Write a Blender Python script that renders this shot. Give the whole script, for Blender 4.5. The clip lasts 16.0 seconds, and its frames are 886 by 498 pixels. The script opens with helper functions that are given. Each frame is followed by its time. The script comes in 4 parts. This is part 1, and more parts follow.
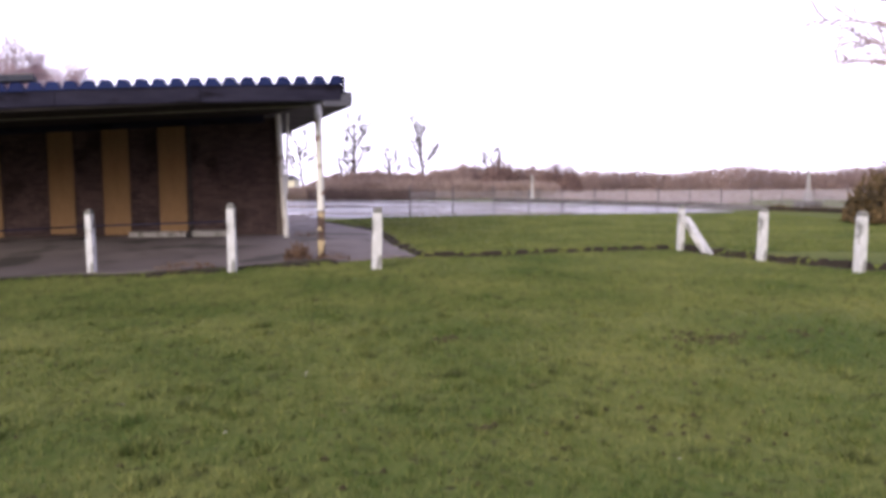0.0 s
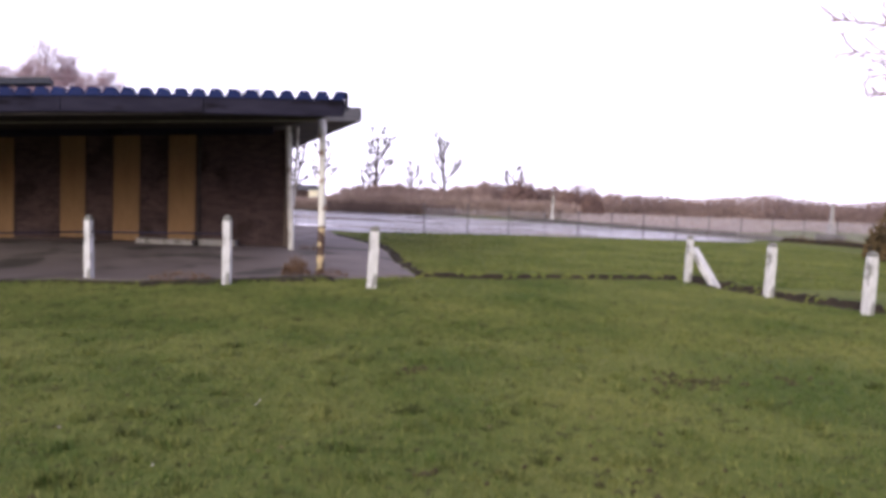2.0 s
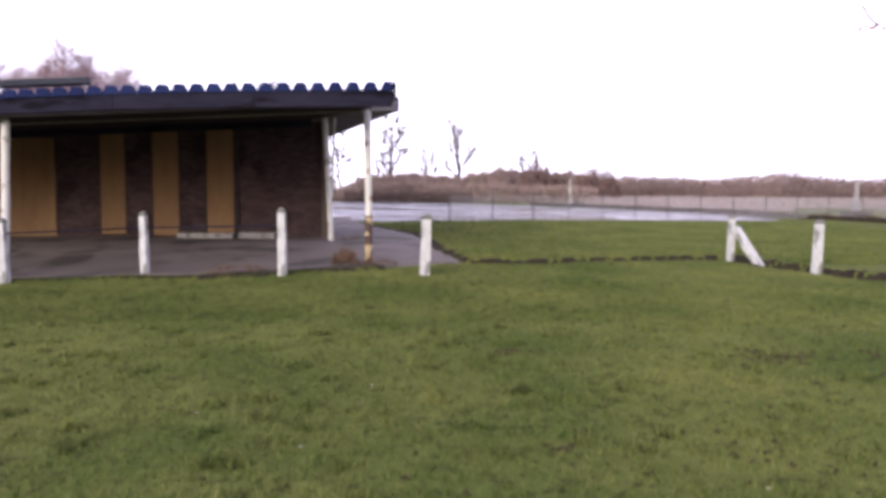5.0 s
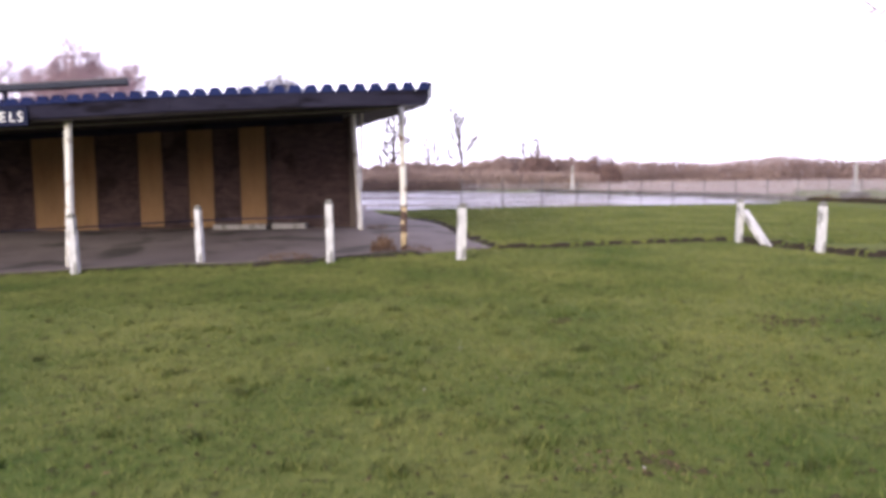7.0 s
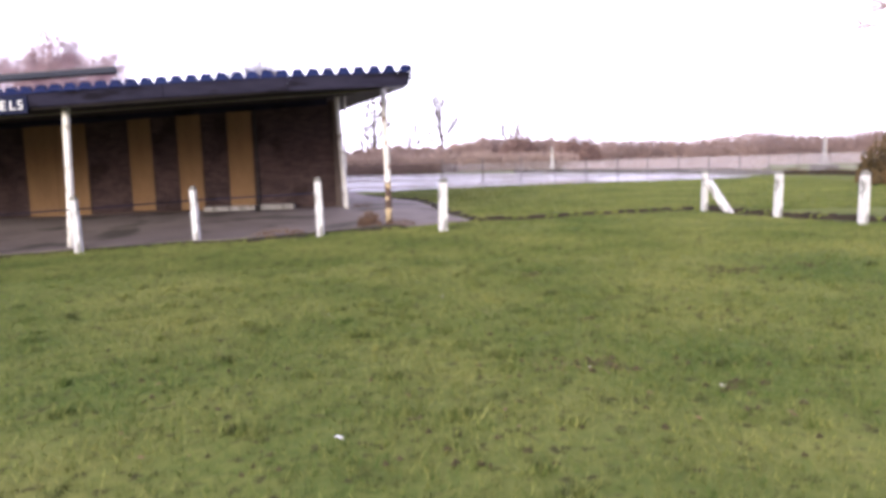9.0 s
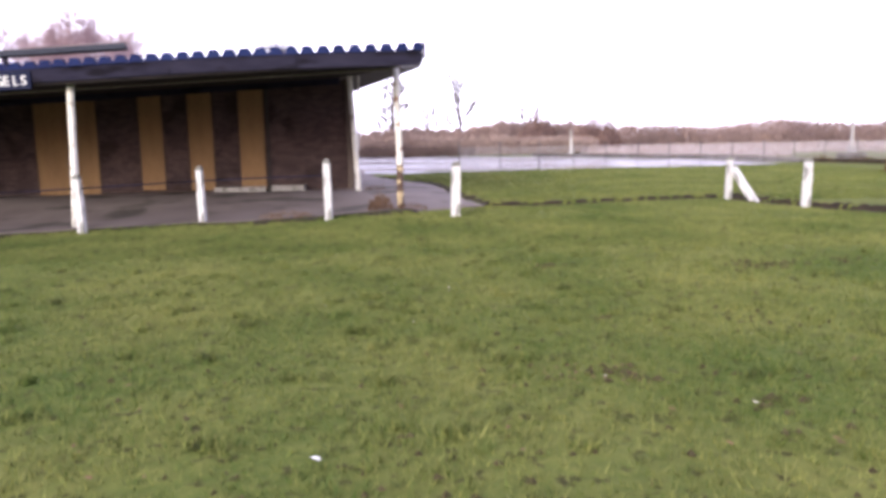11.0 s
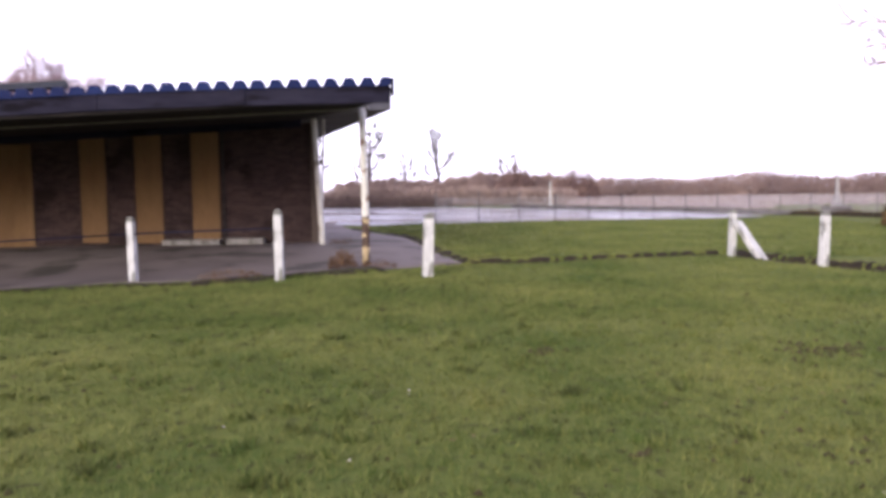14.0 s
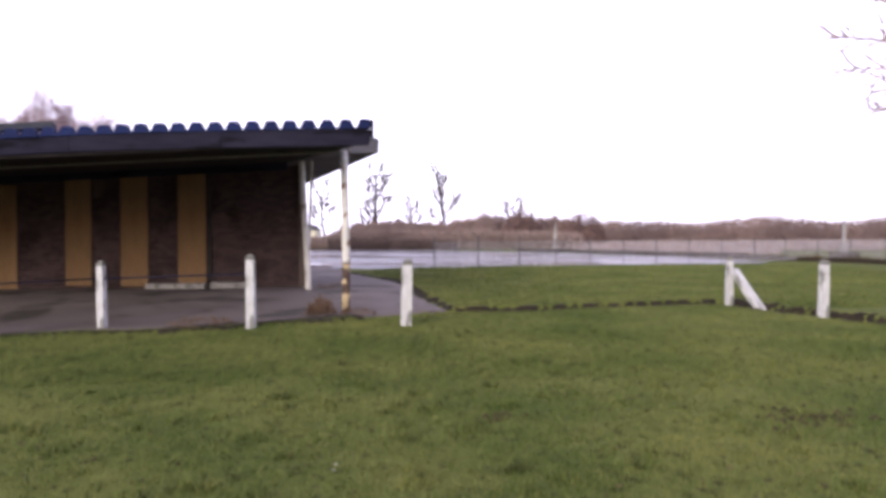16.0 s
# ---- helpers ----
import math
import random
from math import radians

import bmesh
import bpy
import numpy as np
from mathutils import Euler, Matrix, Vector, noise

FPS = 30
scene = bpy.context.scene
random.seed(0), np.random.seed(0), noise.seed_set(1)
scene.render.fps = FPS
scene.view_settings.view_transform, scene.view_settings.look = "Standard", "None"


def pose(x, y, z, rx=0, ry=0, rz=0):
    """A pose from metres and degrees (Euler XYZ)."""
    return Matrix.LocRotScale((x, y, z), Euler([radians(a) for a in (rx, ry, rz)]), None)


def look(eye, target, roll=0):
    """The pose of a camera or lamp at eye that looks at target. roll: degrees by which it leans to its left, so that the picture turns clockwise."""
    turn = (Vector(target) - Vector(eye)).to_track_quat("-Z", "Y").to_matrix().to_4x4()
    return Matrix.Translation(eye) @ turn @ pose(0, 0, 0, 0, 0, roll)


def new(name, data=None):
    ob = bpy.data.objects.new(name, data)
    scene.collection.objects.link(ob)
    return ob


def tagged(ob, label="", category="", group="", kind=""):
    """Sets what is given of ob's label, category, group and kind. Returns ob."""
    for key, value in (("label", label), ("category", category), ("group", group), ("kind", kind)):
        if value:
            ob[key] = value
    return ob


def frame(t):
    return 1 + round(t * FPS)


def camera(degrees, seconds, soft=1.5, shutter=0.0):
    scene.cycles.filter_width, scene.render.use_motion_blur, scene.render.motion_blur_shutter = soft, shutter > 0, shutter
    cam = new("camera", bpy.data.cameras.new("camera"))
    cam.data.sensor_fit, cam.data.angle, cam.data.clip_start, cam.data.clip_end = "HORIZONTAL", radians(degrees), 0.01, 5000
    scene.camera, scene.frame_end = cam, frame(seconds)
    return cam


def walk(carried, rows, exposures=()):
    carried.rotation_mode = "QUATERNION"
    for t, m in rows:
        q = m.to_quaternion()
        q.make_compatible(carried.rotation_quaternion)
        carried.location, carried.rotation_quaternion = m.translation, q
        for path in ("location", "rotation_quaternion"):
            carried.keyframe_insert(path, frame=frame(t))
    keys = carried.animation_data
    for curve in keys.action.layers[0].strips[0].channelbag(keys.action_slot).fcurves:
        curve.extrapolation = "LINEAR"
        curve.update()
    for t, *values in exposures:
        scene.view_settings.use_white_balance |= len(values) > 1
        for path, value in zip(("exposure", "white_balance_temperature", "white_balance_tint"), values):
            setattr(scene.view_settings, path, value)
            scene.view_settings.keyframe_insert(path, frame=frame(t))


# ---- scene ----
cam = camera(62.0, 16.0, soft=3.9)
PATH = [
    (0, (1.105, 0.112, 1.345), (1.1035, 2.1053, 1.1777), -0.20),
    (0.5, (1.211, 0.169, 1.436), (1.1785, 2.1649, 1.3064), 0.24),
    (1, (1.327, 0.234, 1.462), (1.2690, 2.2281, 1.3183), 0.74),
    (1.5, (1.417, 0.317, 1.460), (1.3478, 2.3117, 1.3377), 2.06),
    (2, (1.502, 0.311, 1.446), (1.4415, 2.3063, 1.3188), 2.23),
    (2.5, (1.390, 0.404, 1.457), (1.3177, 2.3993, 1.3434), 1.19),
    (3, (1.288, 0.460, 1.462), (1.2139, 2.4567, 1.3649), 0.18),
    (3.5, (1.214, 0.498, 1.419), (1.1449, 2.4924, 1.2906), 0.78),
    (6, (0.511, -0.353, 1.436), (0.4043, 1.6378, 1.2724), 0.18),
    (6.5, (0.350, -0.641, 1.478), (0.2522, 1.3501, 1.3163), -0.26),
    (7, (0.265, -0.943, 1.480), (0.1754, 1.0452, 1.2859), -0.40),
    (7.5, (0.131, -1.184, 1.456), (0.0803, 0.8048, 1.2493), -1.56),
    (8, (0.124, -1.349, 1.445), (0.0914, 0.6471, 1.3172), -2.41),
    (8.5, (0.223, -1.638, 1.458), (0.1799, 0.3467, 1.2114), -1.03),
    (9, (0.302, -1.872, 1.341), (0.2572, 0.1135, 1.1032), -1.65),
    (9.5, (0.411, -2.082, 1.352), (0.3466, -0.1094, 1.0298), -0.57),
    (12, (0.371, -0.568, 1.327), (0.2690, 1.4246, 1.1882), -1.11),
    (12.5, (0.387, -0.194, 1.491), (0.3230, 1.8035, 1.5581), -1.60),
    (13, (0.422, 0.132, 1.618), (0.3821, 2.1282, 1.4980), -1.73),
    (13.5, (0.448, 0.359, 1.447), (0.4246, 2.3548, 1.3202), 0.10),
    (14, (0.426, 0.539, 1.303), (0.3943, 2.5334, 1.1556), -0.57),
    (14.5, (0.423, 0.739, 1.306), (0.3856, 2.7364, 1.2020), -1.44),
    (15, (0.506, 0.899, 1.310), (0.4654, 2.8971, 1.2351), -0.98),
    (15.5, (0.656, 0.980, 1.322), (0.6135, 2.9785, 1.2504), -1.13),
    (16, (0.869, 1.022, 1.353), (0.8147, 3.0208, 1.3203), -0.16),
]
EXPOSURES = [(0.0, 0.42), (1.0, 0.47), (2.0, 0.34), (3.5, 0.30), (6.0, 0.58), (7.0, 0.70), (8.0, 0.85), (8.5, 0.62), (9.0, 1.0), (9.7, 0.95), (12.0, 1.04), (12.5, 0.60), (13.0, 0.12), (13.5, 0.58), (14.5, 0.58), (15.0, 0.58), (16.0, 0.30)]
walk(cam, [(t, look(eye, target, roll)) for t, eye, target, roll in PATH], EXPOSURES)

# ---- world and sun: flat white winter overcast ----
world = bpy.data.worlds.new("world")
scene.world = world
world.use_nodes = True
wn, wl = world.node_tree.nodes, world.node_tree.links
wn.clear()
w_out = wn.new("ShaderNodeOutputWorld")
w_add = wn.new("ShaderNodeAddShader")
w_sky = wn.new("ShaderNodeTexSky")
w_sky.sky_type = "NISHITA"
w_sky.sun_disc = False
SUN_ELEVATION, SUN_AZIMUTH = 17.0, 205.0      # degrees; azimuth clockwise from +y
w_sky.sun_elevation, w_sky.sun_rotation = radians(SUN_ELEVATION), radians(SUN_AZIMUTH)
w_sky.dust_density = 4.0
w_b1, w_b2 = wn.new("ShaderNodeBackground"), wn.new("ShaderNodeBackground")
w_b1.inputs["Strength"].default_value = 0.05
w_b2.inputs["Color"].default_value = (1.03, 0.950, 1.25, 1)
# low cloud that brightens evenly from overhead to the horizon
w_co, w_sep, w_map = wn.new("ShaderNodeTexCoord"), wn.new("ShaderNodeSeparateXYZ"), wn.new("ShaderNodeMapRange")
for key, value in zip(("From Min", "From Max", "To Min", "To Max"), (0.0, 0.9, 1.20, 0.70)):
    w_map.inputs[key].default_value = value
wl.new(w_co.outputs["Generated"], w_sep.inputs[0])
wl.new(w_sep.outputs["Z"], w_map.inputs["Value"])
# sky dimmed smoothly towards -y, added to deepen the shade under the canopy
w_side, w_mul = wn.new("ShaderNodeMapRange"), wn.new("ShaderNodeMath")
for key, value in zip(("From Min", "From Max", "To Min", "To Max"), (-1.0, 1.0, 0.45, 1.25)):
    w_side.inputs[key].default_value = value
w_mul.operation = "MULTIPLY"
wl.new(w_sep.outputs["Y"], w_side.inputs["Value"])
wl.new(w_map.outputs[0], w_mul.inputs[0])
wl.new(w_side.outputs[0], w_mul.inputs[1])
wl.new(w_mul.outputs[0], w_b2.inputs["Strength"])
wl.new(w_sky.outputs[0], w_b1.inputs["Color"])
wl.new(w_b1.outputs[0], w_add.inputs[0])
wl.new(w_b2.outputs[0], w_add.inputs[1])
wl.new(w_add.outputs[0], w_out.inputs["Surface"])

sun = new("sun", bpy.data.lights.new("sun", "SUN"))
sun.data.energy, sun.data.angle, sun.data.color = 1.9, radians(24), (1.0, 0.95, 0.88)
_az, _el = radians(SUN_AZIMUTH), radians(SUN_ELEVATION)
_from = Vector((math.sin(_az) * math.cos(_el), math.cos(_az) * math.cos(_el), math.sin(_el)))
sun.matrix_world = look(_from * 60, (0, 0, 0))


# ---- materials ----
def material(name, low, high, scale=6.0, rough=0.8, bump=0.3, fine=60.0, stain=None, stain_scale=1.5, stain_at=0.6,
             metal=0.0, island=0.0, each=0.0, stretch=(1, 1, 1), bump_size=0.01, spec=0.3):
    """A surface that wanders between two colours at two scales, with fine relief and stains of their own colour."""
    m = bpy.data.materials.new(name)
    m.use_nodes = True
    n, l = m.node_tree.nodes, m.node_tree.links
    b = n["Principled BSDF"]
    b.inputs["Roughness"].default_value, b.inputs["Metallic"].default_value = rough, metal
    b.inputs["Specular IOR Level"].default_value = spec
    co = n.new("ShaderNodeTexCoord")
    mp = n.new("ShaderNodeMapping")
    mp.inputs["Scale"].default_value = stretch
    l.new(co.outputs["Object"], mp.inputs["Vector"])

    def noisy(s, detail=5.0):
        t = n.new("ShaderNodeTexNoise")
        t.inputs["Scale"].default_value, t.inputs["Detail"].default_value = s, detail
        l.new(mp.outputs[0], t.inputs["Vector"])
        return t.outputs["Fac"]

    def remap(x, a, c, lo=0.0, hi=1.0):
        r = n.new("ShaderNodeMapRange")
        for k, v in zip(("From Min", "From Max", "To Min", "To Max"), (a, c, lo, hi)):
            r.inputs[k].default_value = v
        l.new(x, r.inputs["Value"])
        return r.outputs[0]

    def mixed(f, a, c):
        x = n.new("ShaderNodeMix")
        x.data_type = "RGBA"
        l.new(f, x.inputs["Factor"])
        for socket, v in ((x.inputs[6], a), (x.inputs[7], c)):
            if isinstance(v, tuple):
                socket.default_value = (*v, 1)
            else:
                l.new(v, socket)
        return x.outputs[2]

    def summed(a, c, op="ADD"):
        x = n.new("ShaderNodeMath")
        x.operation = op
        l.new(a, x.inputs[0])
        if isinstance(c, float):
            x.inputs[1].default_value = c
        else:
            l.new(c, x.inputs[1])
        return x.outputs[0]

    large, small = noisy(scale), noisy(fine, 3.0)
    f = summed(remap(large, 0.3, 0.7, 0.0, 0.75), remap(small, 0.3, 0.7, -0.1, 0.3))
    if island:
        g = n.new("ShaderNodeNewGeometry")
        f = summed(f, summed(remap(g.outputs["Random Per Island"], 0, 1, -island, island), 0.0))
    if each:
        o = n.new("ShaderNodeObjectInfo")
        f = summed(f, remap(o.outputs["Random"], 0, 1, -each, each))
    f = remap(f, 0, 1)
    colour = mixed(f, low, high)
    if stain:
        s = remap(noisy(stain_scale, 7.0), stain_at - 0.05, stain_at + 0.05)
        colour = mixed(s, colour, stain)
    l.new(colour, b.inputs["Base Color"])
    if bump:
        k = n.new("ShaderNodeBump")
        k.inputs["Strength"].default_value, k.inputs["Distance"].default_value = bump, bump_size
        l.new(summed(small, large), k.inputs["Height"])
        l.new(k.outputs[0], b.inputs["Normal"])
    return m


M = {}
M["grass"] = material("grass", (0.056, 0.087, 0.020), (0.170, 0.172, 0.052), 0.55, 0.95, 0.7, 13.0, (0.050, 0.048, 0.020), 9.0, 0.63, bump_size=0.03, spec=0.05)
M["blade"] = material("grass_blade", (0.064, 0.102, 0.023), (0.208, 0.214, 0.068), 0.55, 0.8, 0.0, 7.0, (0.058, 0.068, 0.022), 6.0, 0.60, island=0.4, spec=0.2)
M["soil"] = material("soil", (0.016, 0.012, 0.009), (0.046, 0.034, 0.024), 4.0, 0.95, 1.0, 40.0, bump_size=0.03)
M["dry"] = material("dry_weeds", (0.085, 0.050, 0.032), (0.20, 0.122, 0.076), 3.0, 0.9, 0.0, 30.0, island=0.3)
M["tarmac"] = material("tarmac", (0.112, 0.090, 0.090), (0.195, 0.161, 0.158), 0.8, 0.85, 0.5, 90.0, (0.06, 0.052, 0.047), 0.7, 0.58, bump_size=0.006)
M["concrete"] = material("white_painted_concrete", (0.44, 0.43, 0.45), (0.72, 0.71, 0.74), 5.0, 0.85, 0.5, 40.0, (0.24, 0.235, 0.23), 4.0, 0.545, each=0.15, stretch=(2.2, 2.2, 0.7))
M["cap"] = material("weathered_concrete", (0.11, 0.108, 0.102), (0.29, 0.28, 0.265), 9.0, 0.95, 0.7, 60.0, (0.10, 0.11, 0.08), 10.0, 0.55)
M["white_metal"] = material("white_painted_metal", (0.62, 0.59, 0.57), (0.80, 0.78, 0.76), 4.0, 0.6, 0.2, 50.0, (0.34, 0.30, 0.27), 5.0, 0.61)
M["ply"] = material("plywood", (0.155, 0.086, 0.041), (0.255, 0.148, 0.072), 1.2, 0.75, 0.15, 22.0, (0.22, 0.13, 0.06), 2.2, 0.64, stretch=(1.6, 1, 0.35), each=0.25)
M["fascia"] = material("dark_fascia", (0.014, 0.013, 0.026), (0.027, 0.025, 0.045), 3.0, 0.8, 0.25, 30.0, (0.008, 0.007, 0.012), 1.6, 0.58, stretch=(0.7, 1, 3), spec=0.06)
M["end_board"] = material("grey_blue_boards", (0.070, 0.070, 0.092), (0.110, 0.107, 0.135), 3.0, 0.85, 0.2, 24.0, stretch=(1, 1, 4), spec=0.1)
M["sheet"] = material("corrugated_sheet", (0.007, 0.012, 0.062), (0.014, 0.025, 0.105), 3.0, 0.7, 0.15, 40.0, each=0.2, spec=0.12)
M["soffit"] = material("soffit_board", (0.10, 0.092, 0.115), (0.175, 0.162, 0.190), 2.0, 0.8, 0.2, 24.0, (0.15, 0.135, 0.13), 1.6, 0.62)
# near-black colour puts the shade under the front canopy into the boards
M["soffit_dark"] = material("shade_dark_boards", (0.015, 0.013, 0.014), (0.033, 0.028, 0.029), 2.0, 0.9, 0.3, 24.0, stretch=(1, 4, 1), spec=0.08)
M["clod"] = material("clods", (0.040, 0.034, 0.018), (0.085, 0.070, 0.040), 6.0, 0.95, 0.5, 40.0, island=0.3, spec=0.1)
# only for the added, unseen light-blocking hedge
M["evergreen"] = material("sky_block_hedge", (0.020, 0.026, 0.010), (0.055, 0.062, 0.024), 0.6, 0.95, 0.8, 5.0, spec=0.1, bump_size=0.1)
M["beam"] = material("weathered_timber", (0.17, 0.155, 0.15), (0.27, 0.25, 0.24), 3.0, 0.85, 0.4, 30.0, stretch=(0.3, 1, 2))
M["iron"] = material("dark_iron", (0.03, 0.028, 0.030), (0.07, 0.062, 0.060), 6.0, 0.6, 0.3, 60.0, metal=0.3)
M["trim"] = material("brown_timber", (0.075, 0.056, 0.050), (0.125, 0.095, 0.084), 3.0, 0.85, 0.3, 30.0, stretch=(2, 2, 0.4))
M["upper"] = material("slate_blue_board", (0.030, 0.033, 0.050), (0.055, 0.060, 0.085), 3.0, 0.75, 0.2, 24.0, stretch=(1, 1, 4), spec=0.1)
M["kerb"] = material("pale_concrete", (0.20, 0.185, 0.185), (0.36, 0.34, 0.34), 7.0, 0.9, 0.5, 50.0, (0.16, 0.15, 0.14), 6.0, 0.6, each=0.2)
M["sign"] = material("navy_board", (0.010, 0.012, 0.034), (0.018, 0.022, 0.055), 3.0, 0.8, 0.1, 40.0, spec=0.1)
M["letter"] = material("white_letter_paint", (0.66, 0.66, 0.68), (0.82, 0.82, 0.84), 9.0, 0.6, 0.1, 60.0)
M["bark"] = material("bark", (0.095, 0.066, 0.068), (0.190, 0.140, 0.138), 2.0, 0.9, 0.5, 20.0, island=0.1)
M["far_bark"] = material("dark_bark", (0.045, 0.034, 0.038), (0.10, 0.078, 0.082), 2.0, 0.9, 0.5, 20.0, island=0.1)
M["shrub"] = material("brown_shrub", (0.115, 0.074, 0.076), (0.235, 0.155, 0.145), 0.4, 0.95, 0.0, 2.0, island=0.3)
# pale pinkish colour imitates the wash of bright sky over thin twigs
M["twig"] = material("sky_paled_twigs", (0.36, 0.255, 0.285), (0.56, 0.43, 0.47), 0.25, 0.9, 0.0, 2.0, island=0.3)
# next two: distant haze is mixed into the colour, lifted and pinkened
M["brush"] = material("hazed_brush", (0.175, 0.124, 0.126), (0.350, 0.255, 0.240), 0.12, 0.95, 0.0, 1.2, island=0.22)
M["haze_grass"] = material("hazed_grass", (0.262, 0.205, 0.218), (0.420, 0.345, 0.360), 0.25, 0.95, 0.0, 2.0, island=0.3)
M["sedge"] = material("brown_sedge", (0.225, 0.165, 0.155), (0.365, 0.280, 0.262), 0.25, 0.95, 0.0, 2.0, island=0.3)
M["dark_hedge"] = material("dark_hedge", (0.085, 0.060, 0.062), (0.160, 0.115, 0.110), 0.4, 0.95, 0.0, 3.0, island=0.3)
M["bush"] = material("olive_leaves", (0.030, 0.023, 0.011), (0.140, 0.092, 0.042), 0.6, 0.8, 0.0, 6.0, island=0.4)
M["fence"] = material("galvanised_mesh", (0.34, 0.32, 0.36), (0.50, 0.48, 0.52), 3.0, 0.6, 0.0, 30.0, metal=0.2)
M["fence_post"] = material("grey_fence_post", (0.085, 0.080, 0.095), (0.16, 0.15, 0.17), 3.0, 0.7, 0.2, 30.0)
M["stone"] = material("grey_stone", (0.24, 0.225, 0.235), (0.40, 0.375, 0.385), 3.0, 0.9, 0.4, 30.0)
M["leaf"] = material("fallen_leaves", (0.10, 0.048, 0.026), (0.26, 0.150, 0.085), 8.0, 0.8, 0.0, 30.0, island=0.4)
M["litter"] = material("pale_litter", (0.46, 0.40, 0.34), (0.66, 0.62, 0.56), 8.0, 0.7, 0.1, 30.0)
M["house_wall"] = material("pale_yellow_wall", (0.62, 0.57, 0.47), (0.78, 0.73, 0.62), 0.5, 0.9, 0.1, 6.0)
M["slate"] = material("slate_roof", (0.045, 0.042, 0.050), (0.090, 0.085, 0.095), 0.8, 0.8, 0.3, 6.0)
M["glass"] = material("dark_glass", (0.02, 0.02, 0.025), (0.035, 0.035, 0.04), 1.0, 0.15, 0.0, 4.0)


def wet_material():
    """Asphalt with standing water: smooth in the puddles, rough between."""
    m = material("wet_asphalt", (0.15, 0.138, 0.165), (0.26, 0.242, 0.28), 0.5, 0.4, 0.04, 12.0)
    n, l = m.node_tree.nodes, m.node_tree.links
    b = n["Principled BSDF"]
    b.inputs["Specular IOR Level"].default_value = 0.5
    co = n.new("ShaderNodeTexCoord")
    mp = n.new("ShaderNodeMapping")
    mp.inputs["Scale"].default_value = (0.07, 0.42, 1)
    t = n.new("ShaderNodeTexNoise")
    t.inputs["Scale"].default_value, t.inputs["Detail"].default_value = 1.0, 4.0
    r = n.new("ShaderNodeMapRange")
    for k, v in zip(("From Min", "From Max", "To Min", "To Max"), (0.47, 0.56, 0.50, 0.06)):
        r.inputs[k].default_value = v
    gloss = n.new("ShaderNodeMapRange")
    for k, v in zip(("From Min", "From Max", "To Min", "To Max"), (0.47, 0.56, 0.15, 0.9)):
        gloss.inputs[k].default_value = v
    l.new(t.outputs["Fac"], gloss.inputs["Value"])
    l.new(gloss.outputs[0], b.inputs["Specular IOR Level"])
    l.new(co.outputs["Object"], mp.inputs["Vector"])
    l.new(mp.outputs[0], t.inputs["Vector"])
    l.new(t.outputs["Fac"], r.inputs["Value"])
    l.new(r.outputs[0], b.inputs["Roughness"])
    return m


M["wet"] = wet_material()


def brick_material():
    """Dark brown stretcher bond, soft with age, joints recessed."""
    m = material("brown_brick", (0.042, 0.029, 0.031), (0.080, 0.055, 0.056), 1.6, 0.92, 0.0, 14.0, (0.036, 0.025, 0.025), 1.2, 0.58, spec=0.08)
    n, l = m.node_tree.nodes, m.node_tree.links
    b = n["Principled BSDF"]
    old = b.inputs["Base Color"].links[0].from_socket
    co, sp, cb, tx = n.new("ShaderNodeTexCoord"), n.new("ShaderNodeSeparateXYZ"), n.new("ShaderNodeCombineXYZ"), n.new("ShaderNodeTexBrick")
    l.new(co.outputs["Object"], sp.inputs[0])
    l.new(sp.outputs["X"], cb.inputs["X"])
    l.new(sp.outputs["Z"], cb.inputs["Y"])
    l.new(cb.outputs[0], tx.inputs["Vector"])
    tx.inputs["Scale"].default_value = 1.0
    tx.inputs["Brick Width"].default_value, tx.inputs["Row Height"].default_value = 0.225, 0.075
    tx.inputs["Mortar Size"].default_value, tx.inputs["Mortar Smooth"].default_value = 0.006, 0.3
    tx.inputs["Color1"].default_value, tx.inputs["Color2"].default_value = (0.75, 0.75, 0.75, 1), (1.25, 1.2, 1.15, 1)
    tx.inputs["Mortar"].default_value = (1.5, 1.5, 1.5, 1)
    x = n.new("ShaderNodeMix")
    x.data_type, x.blend_type = "RGBA", "MULTIPLY"
    x.inputs["Factor"].default_value = 1.0
    l.new(old, x.inputs[6])
    l.new(tx.outputs["Color"], x.inputs[7])
    l.new(x.outputs[2], b.inputs["Base Color"])
    k = n.new("ShaderNodeBump")
    k.invert = True
    k.inputs["Strength"].default_value, k.inputs["Distance"].default_value = 0.8, 0.008
    l.new(tx.outputs["Fac"], k.inputs["Height"])
    l.new(k.outputs[0], b.inputs["Normal"])
    return m


M["brick"] = brick_material()


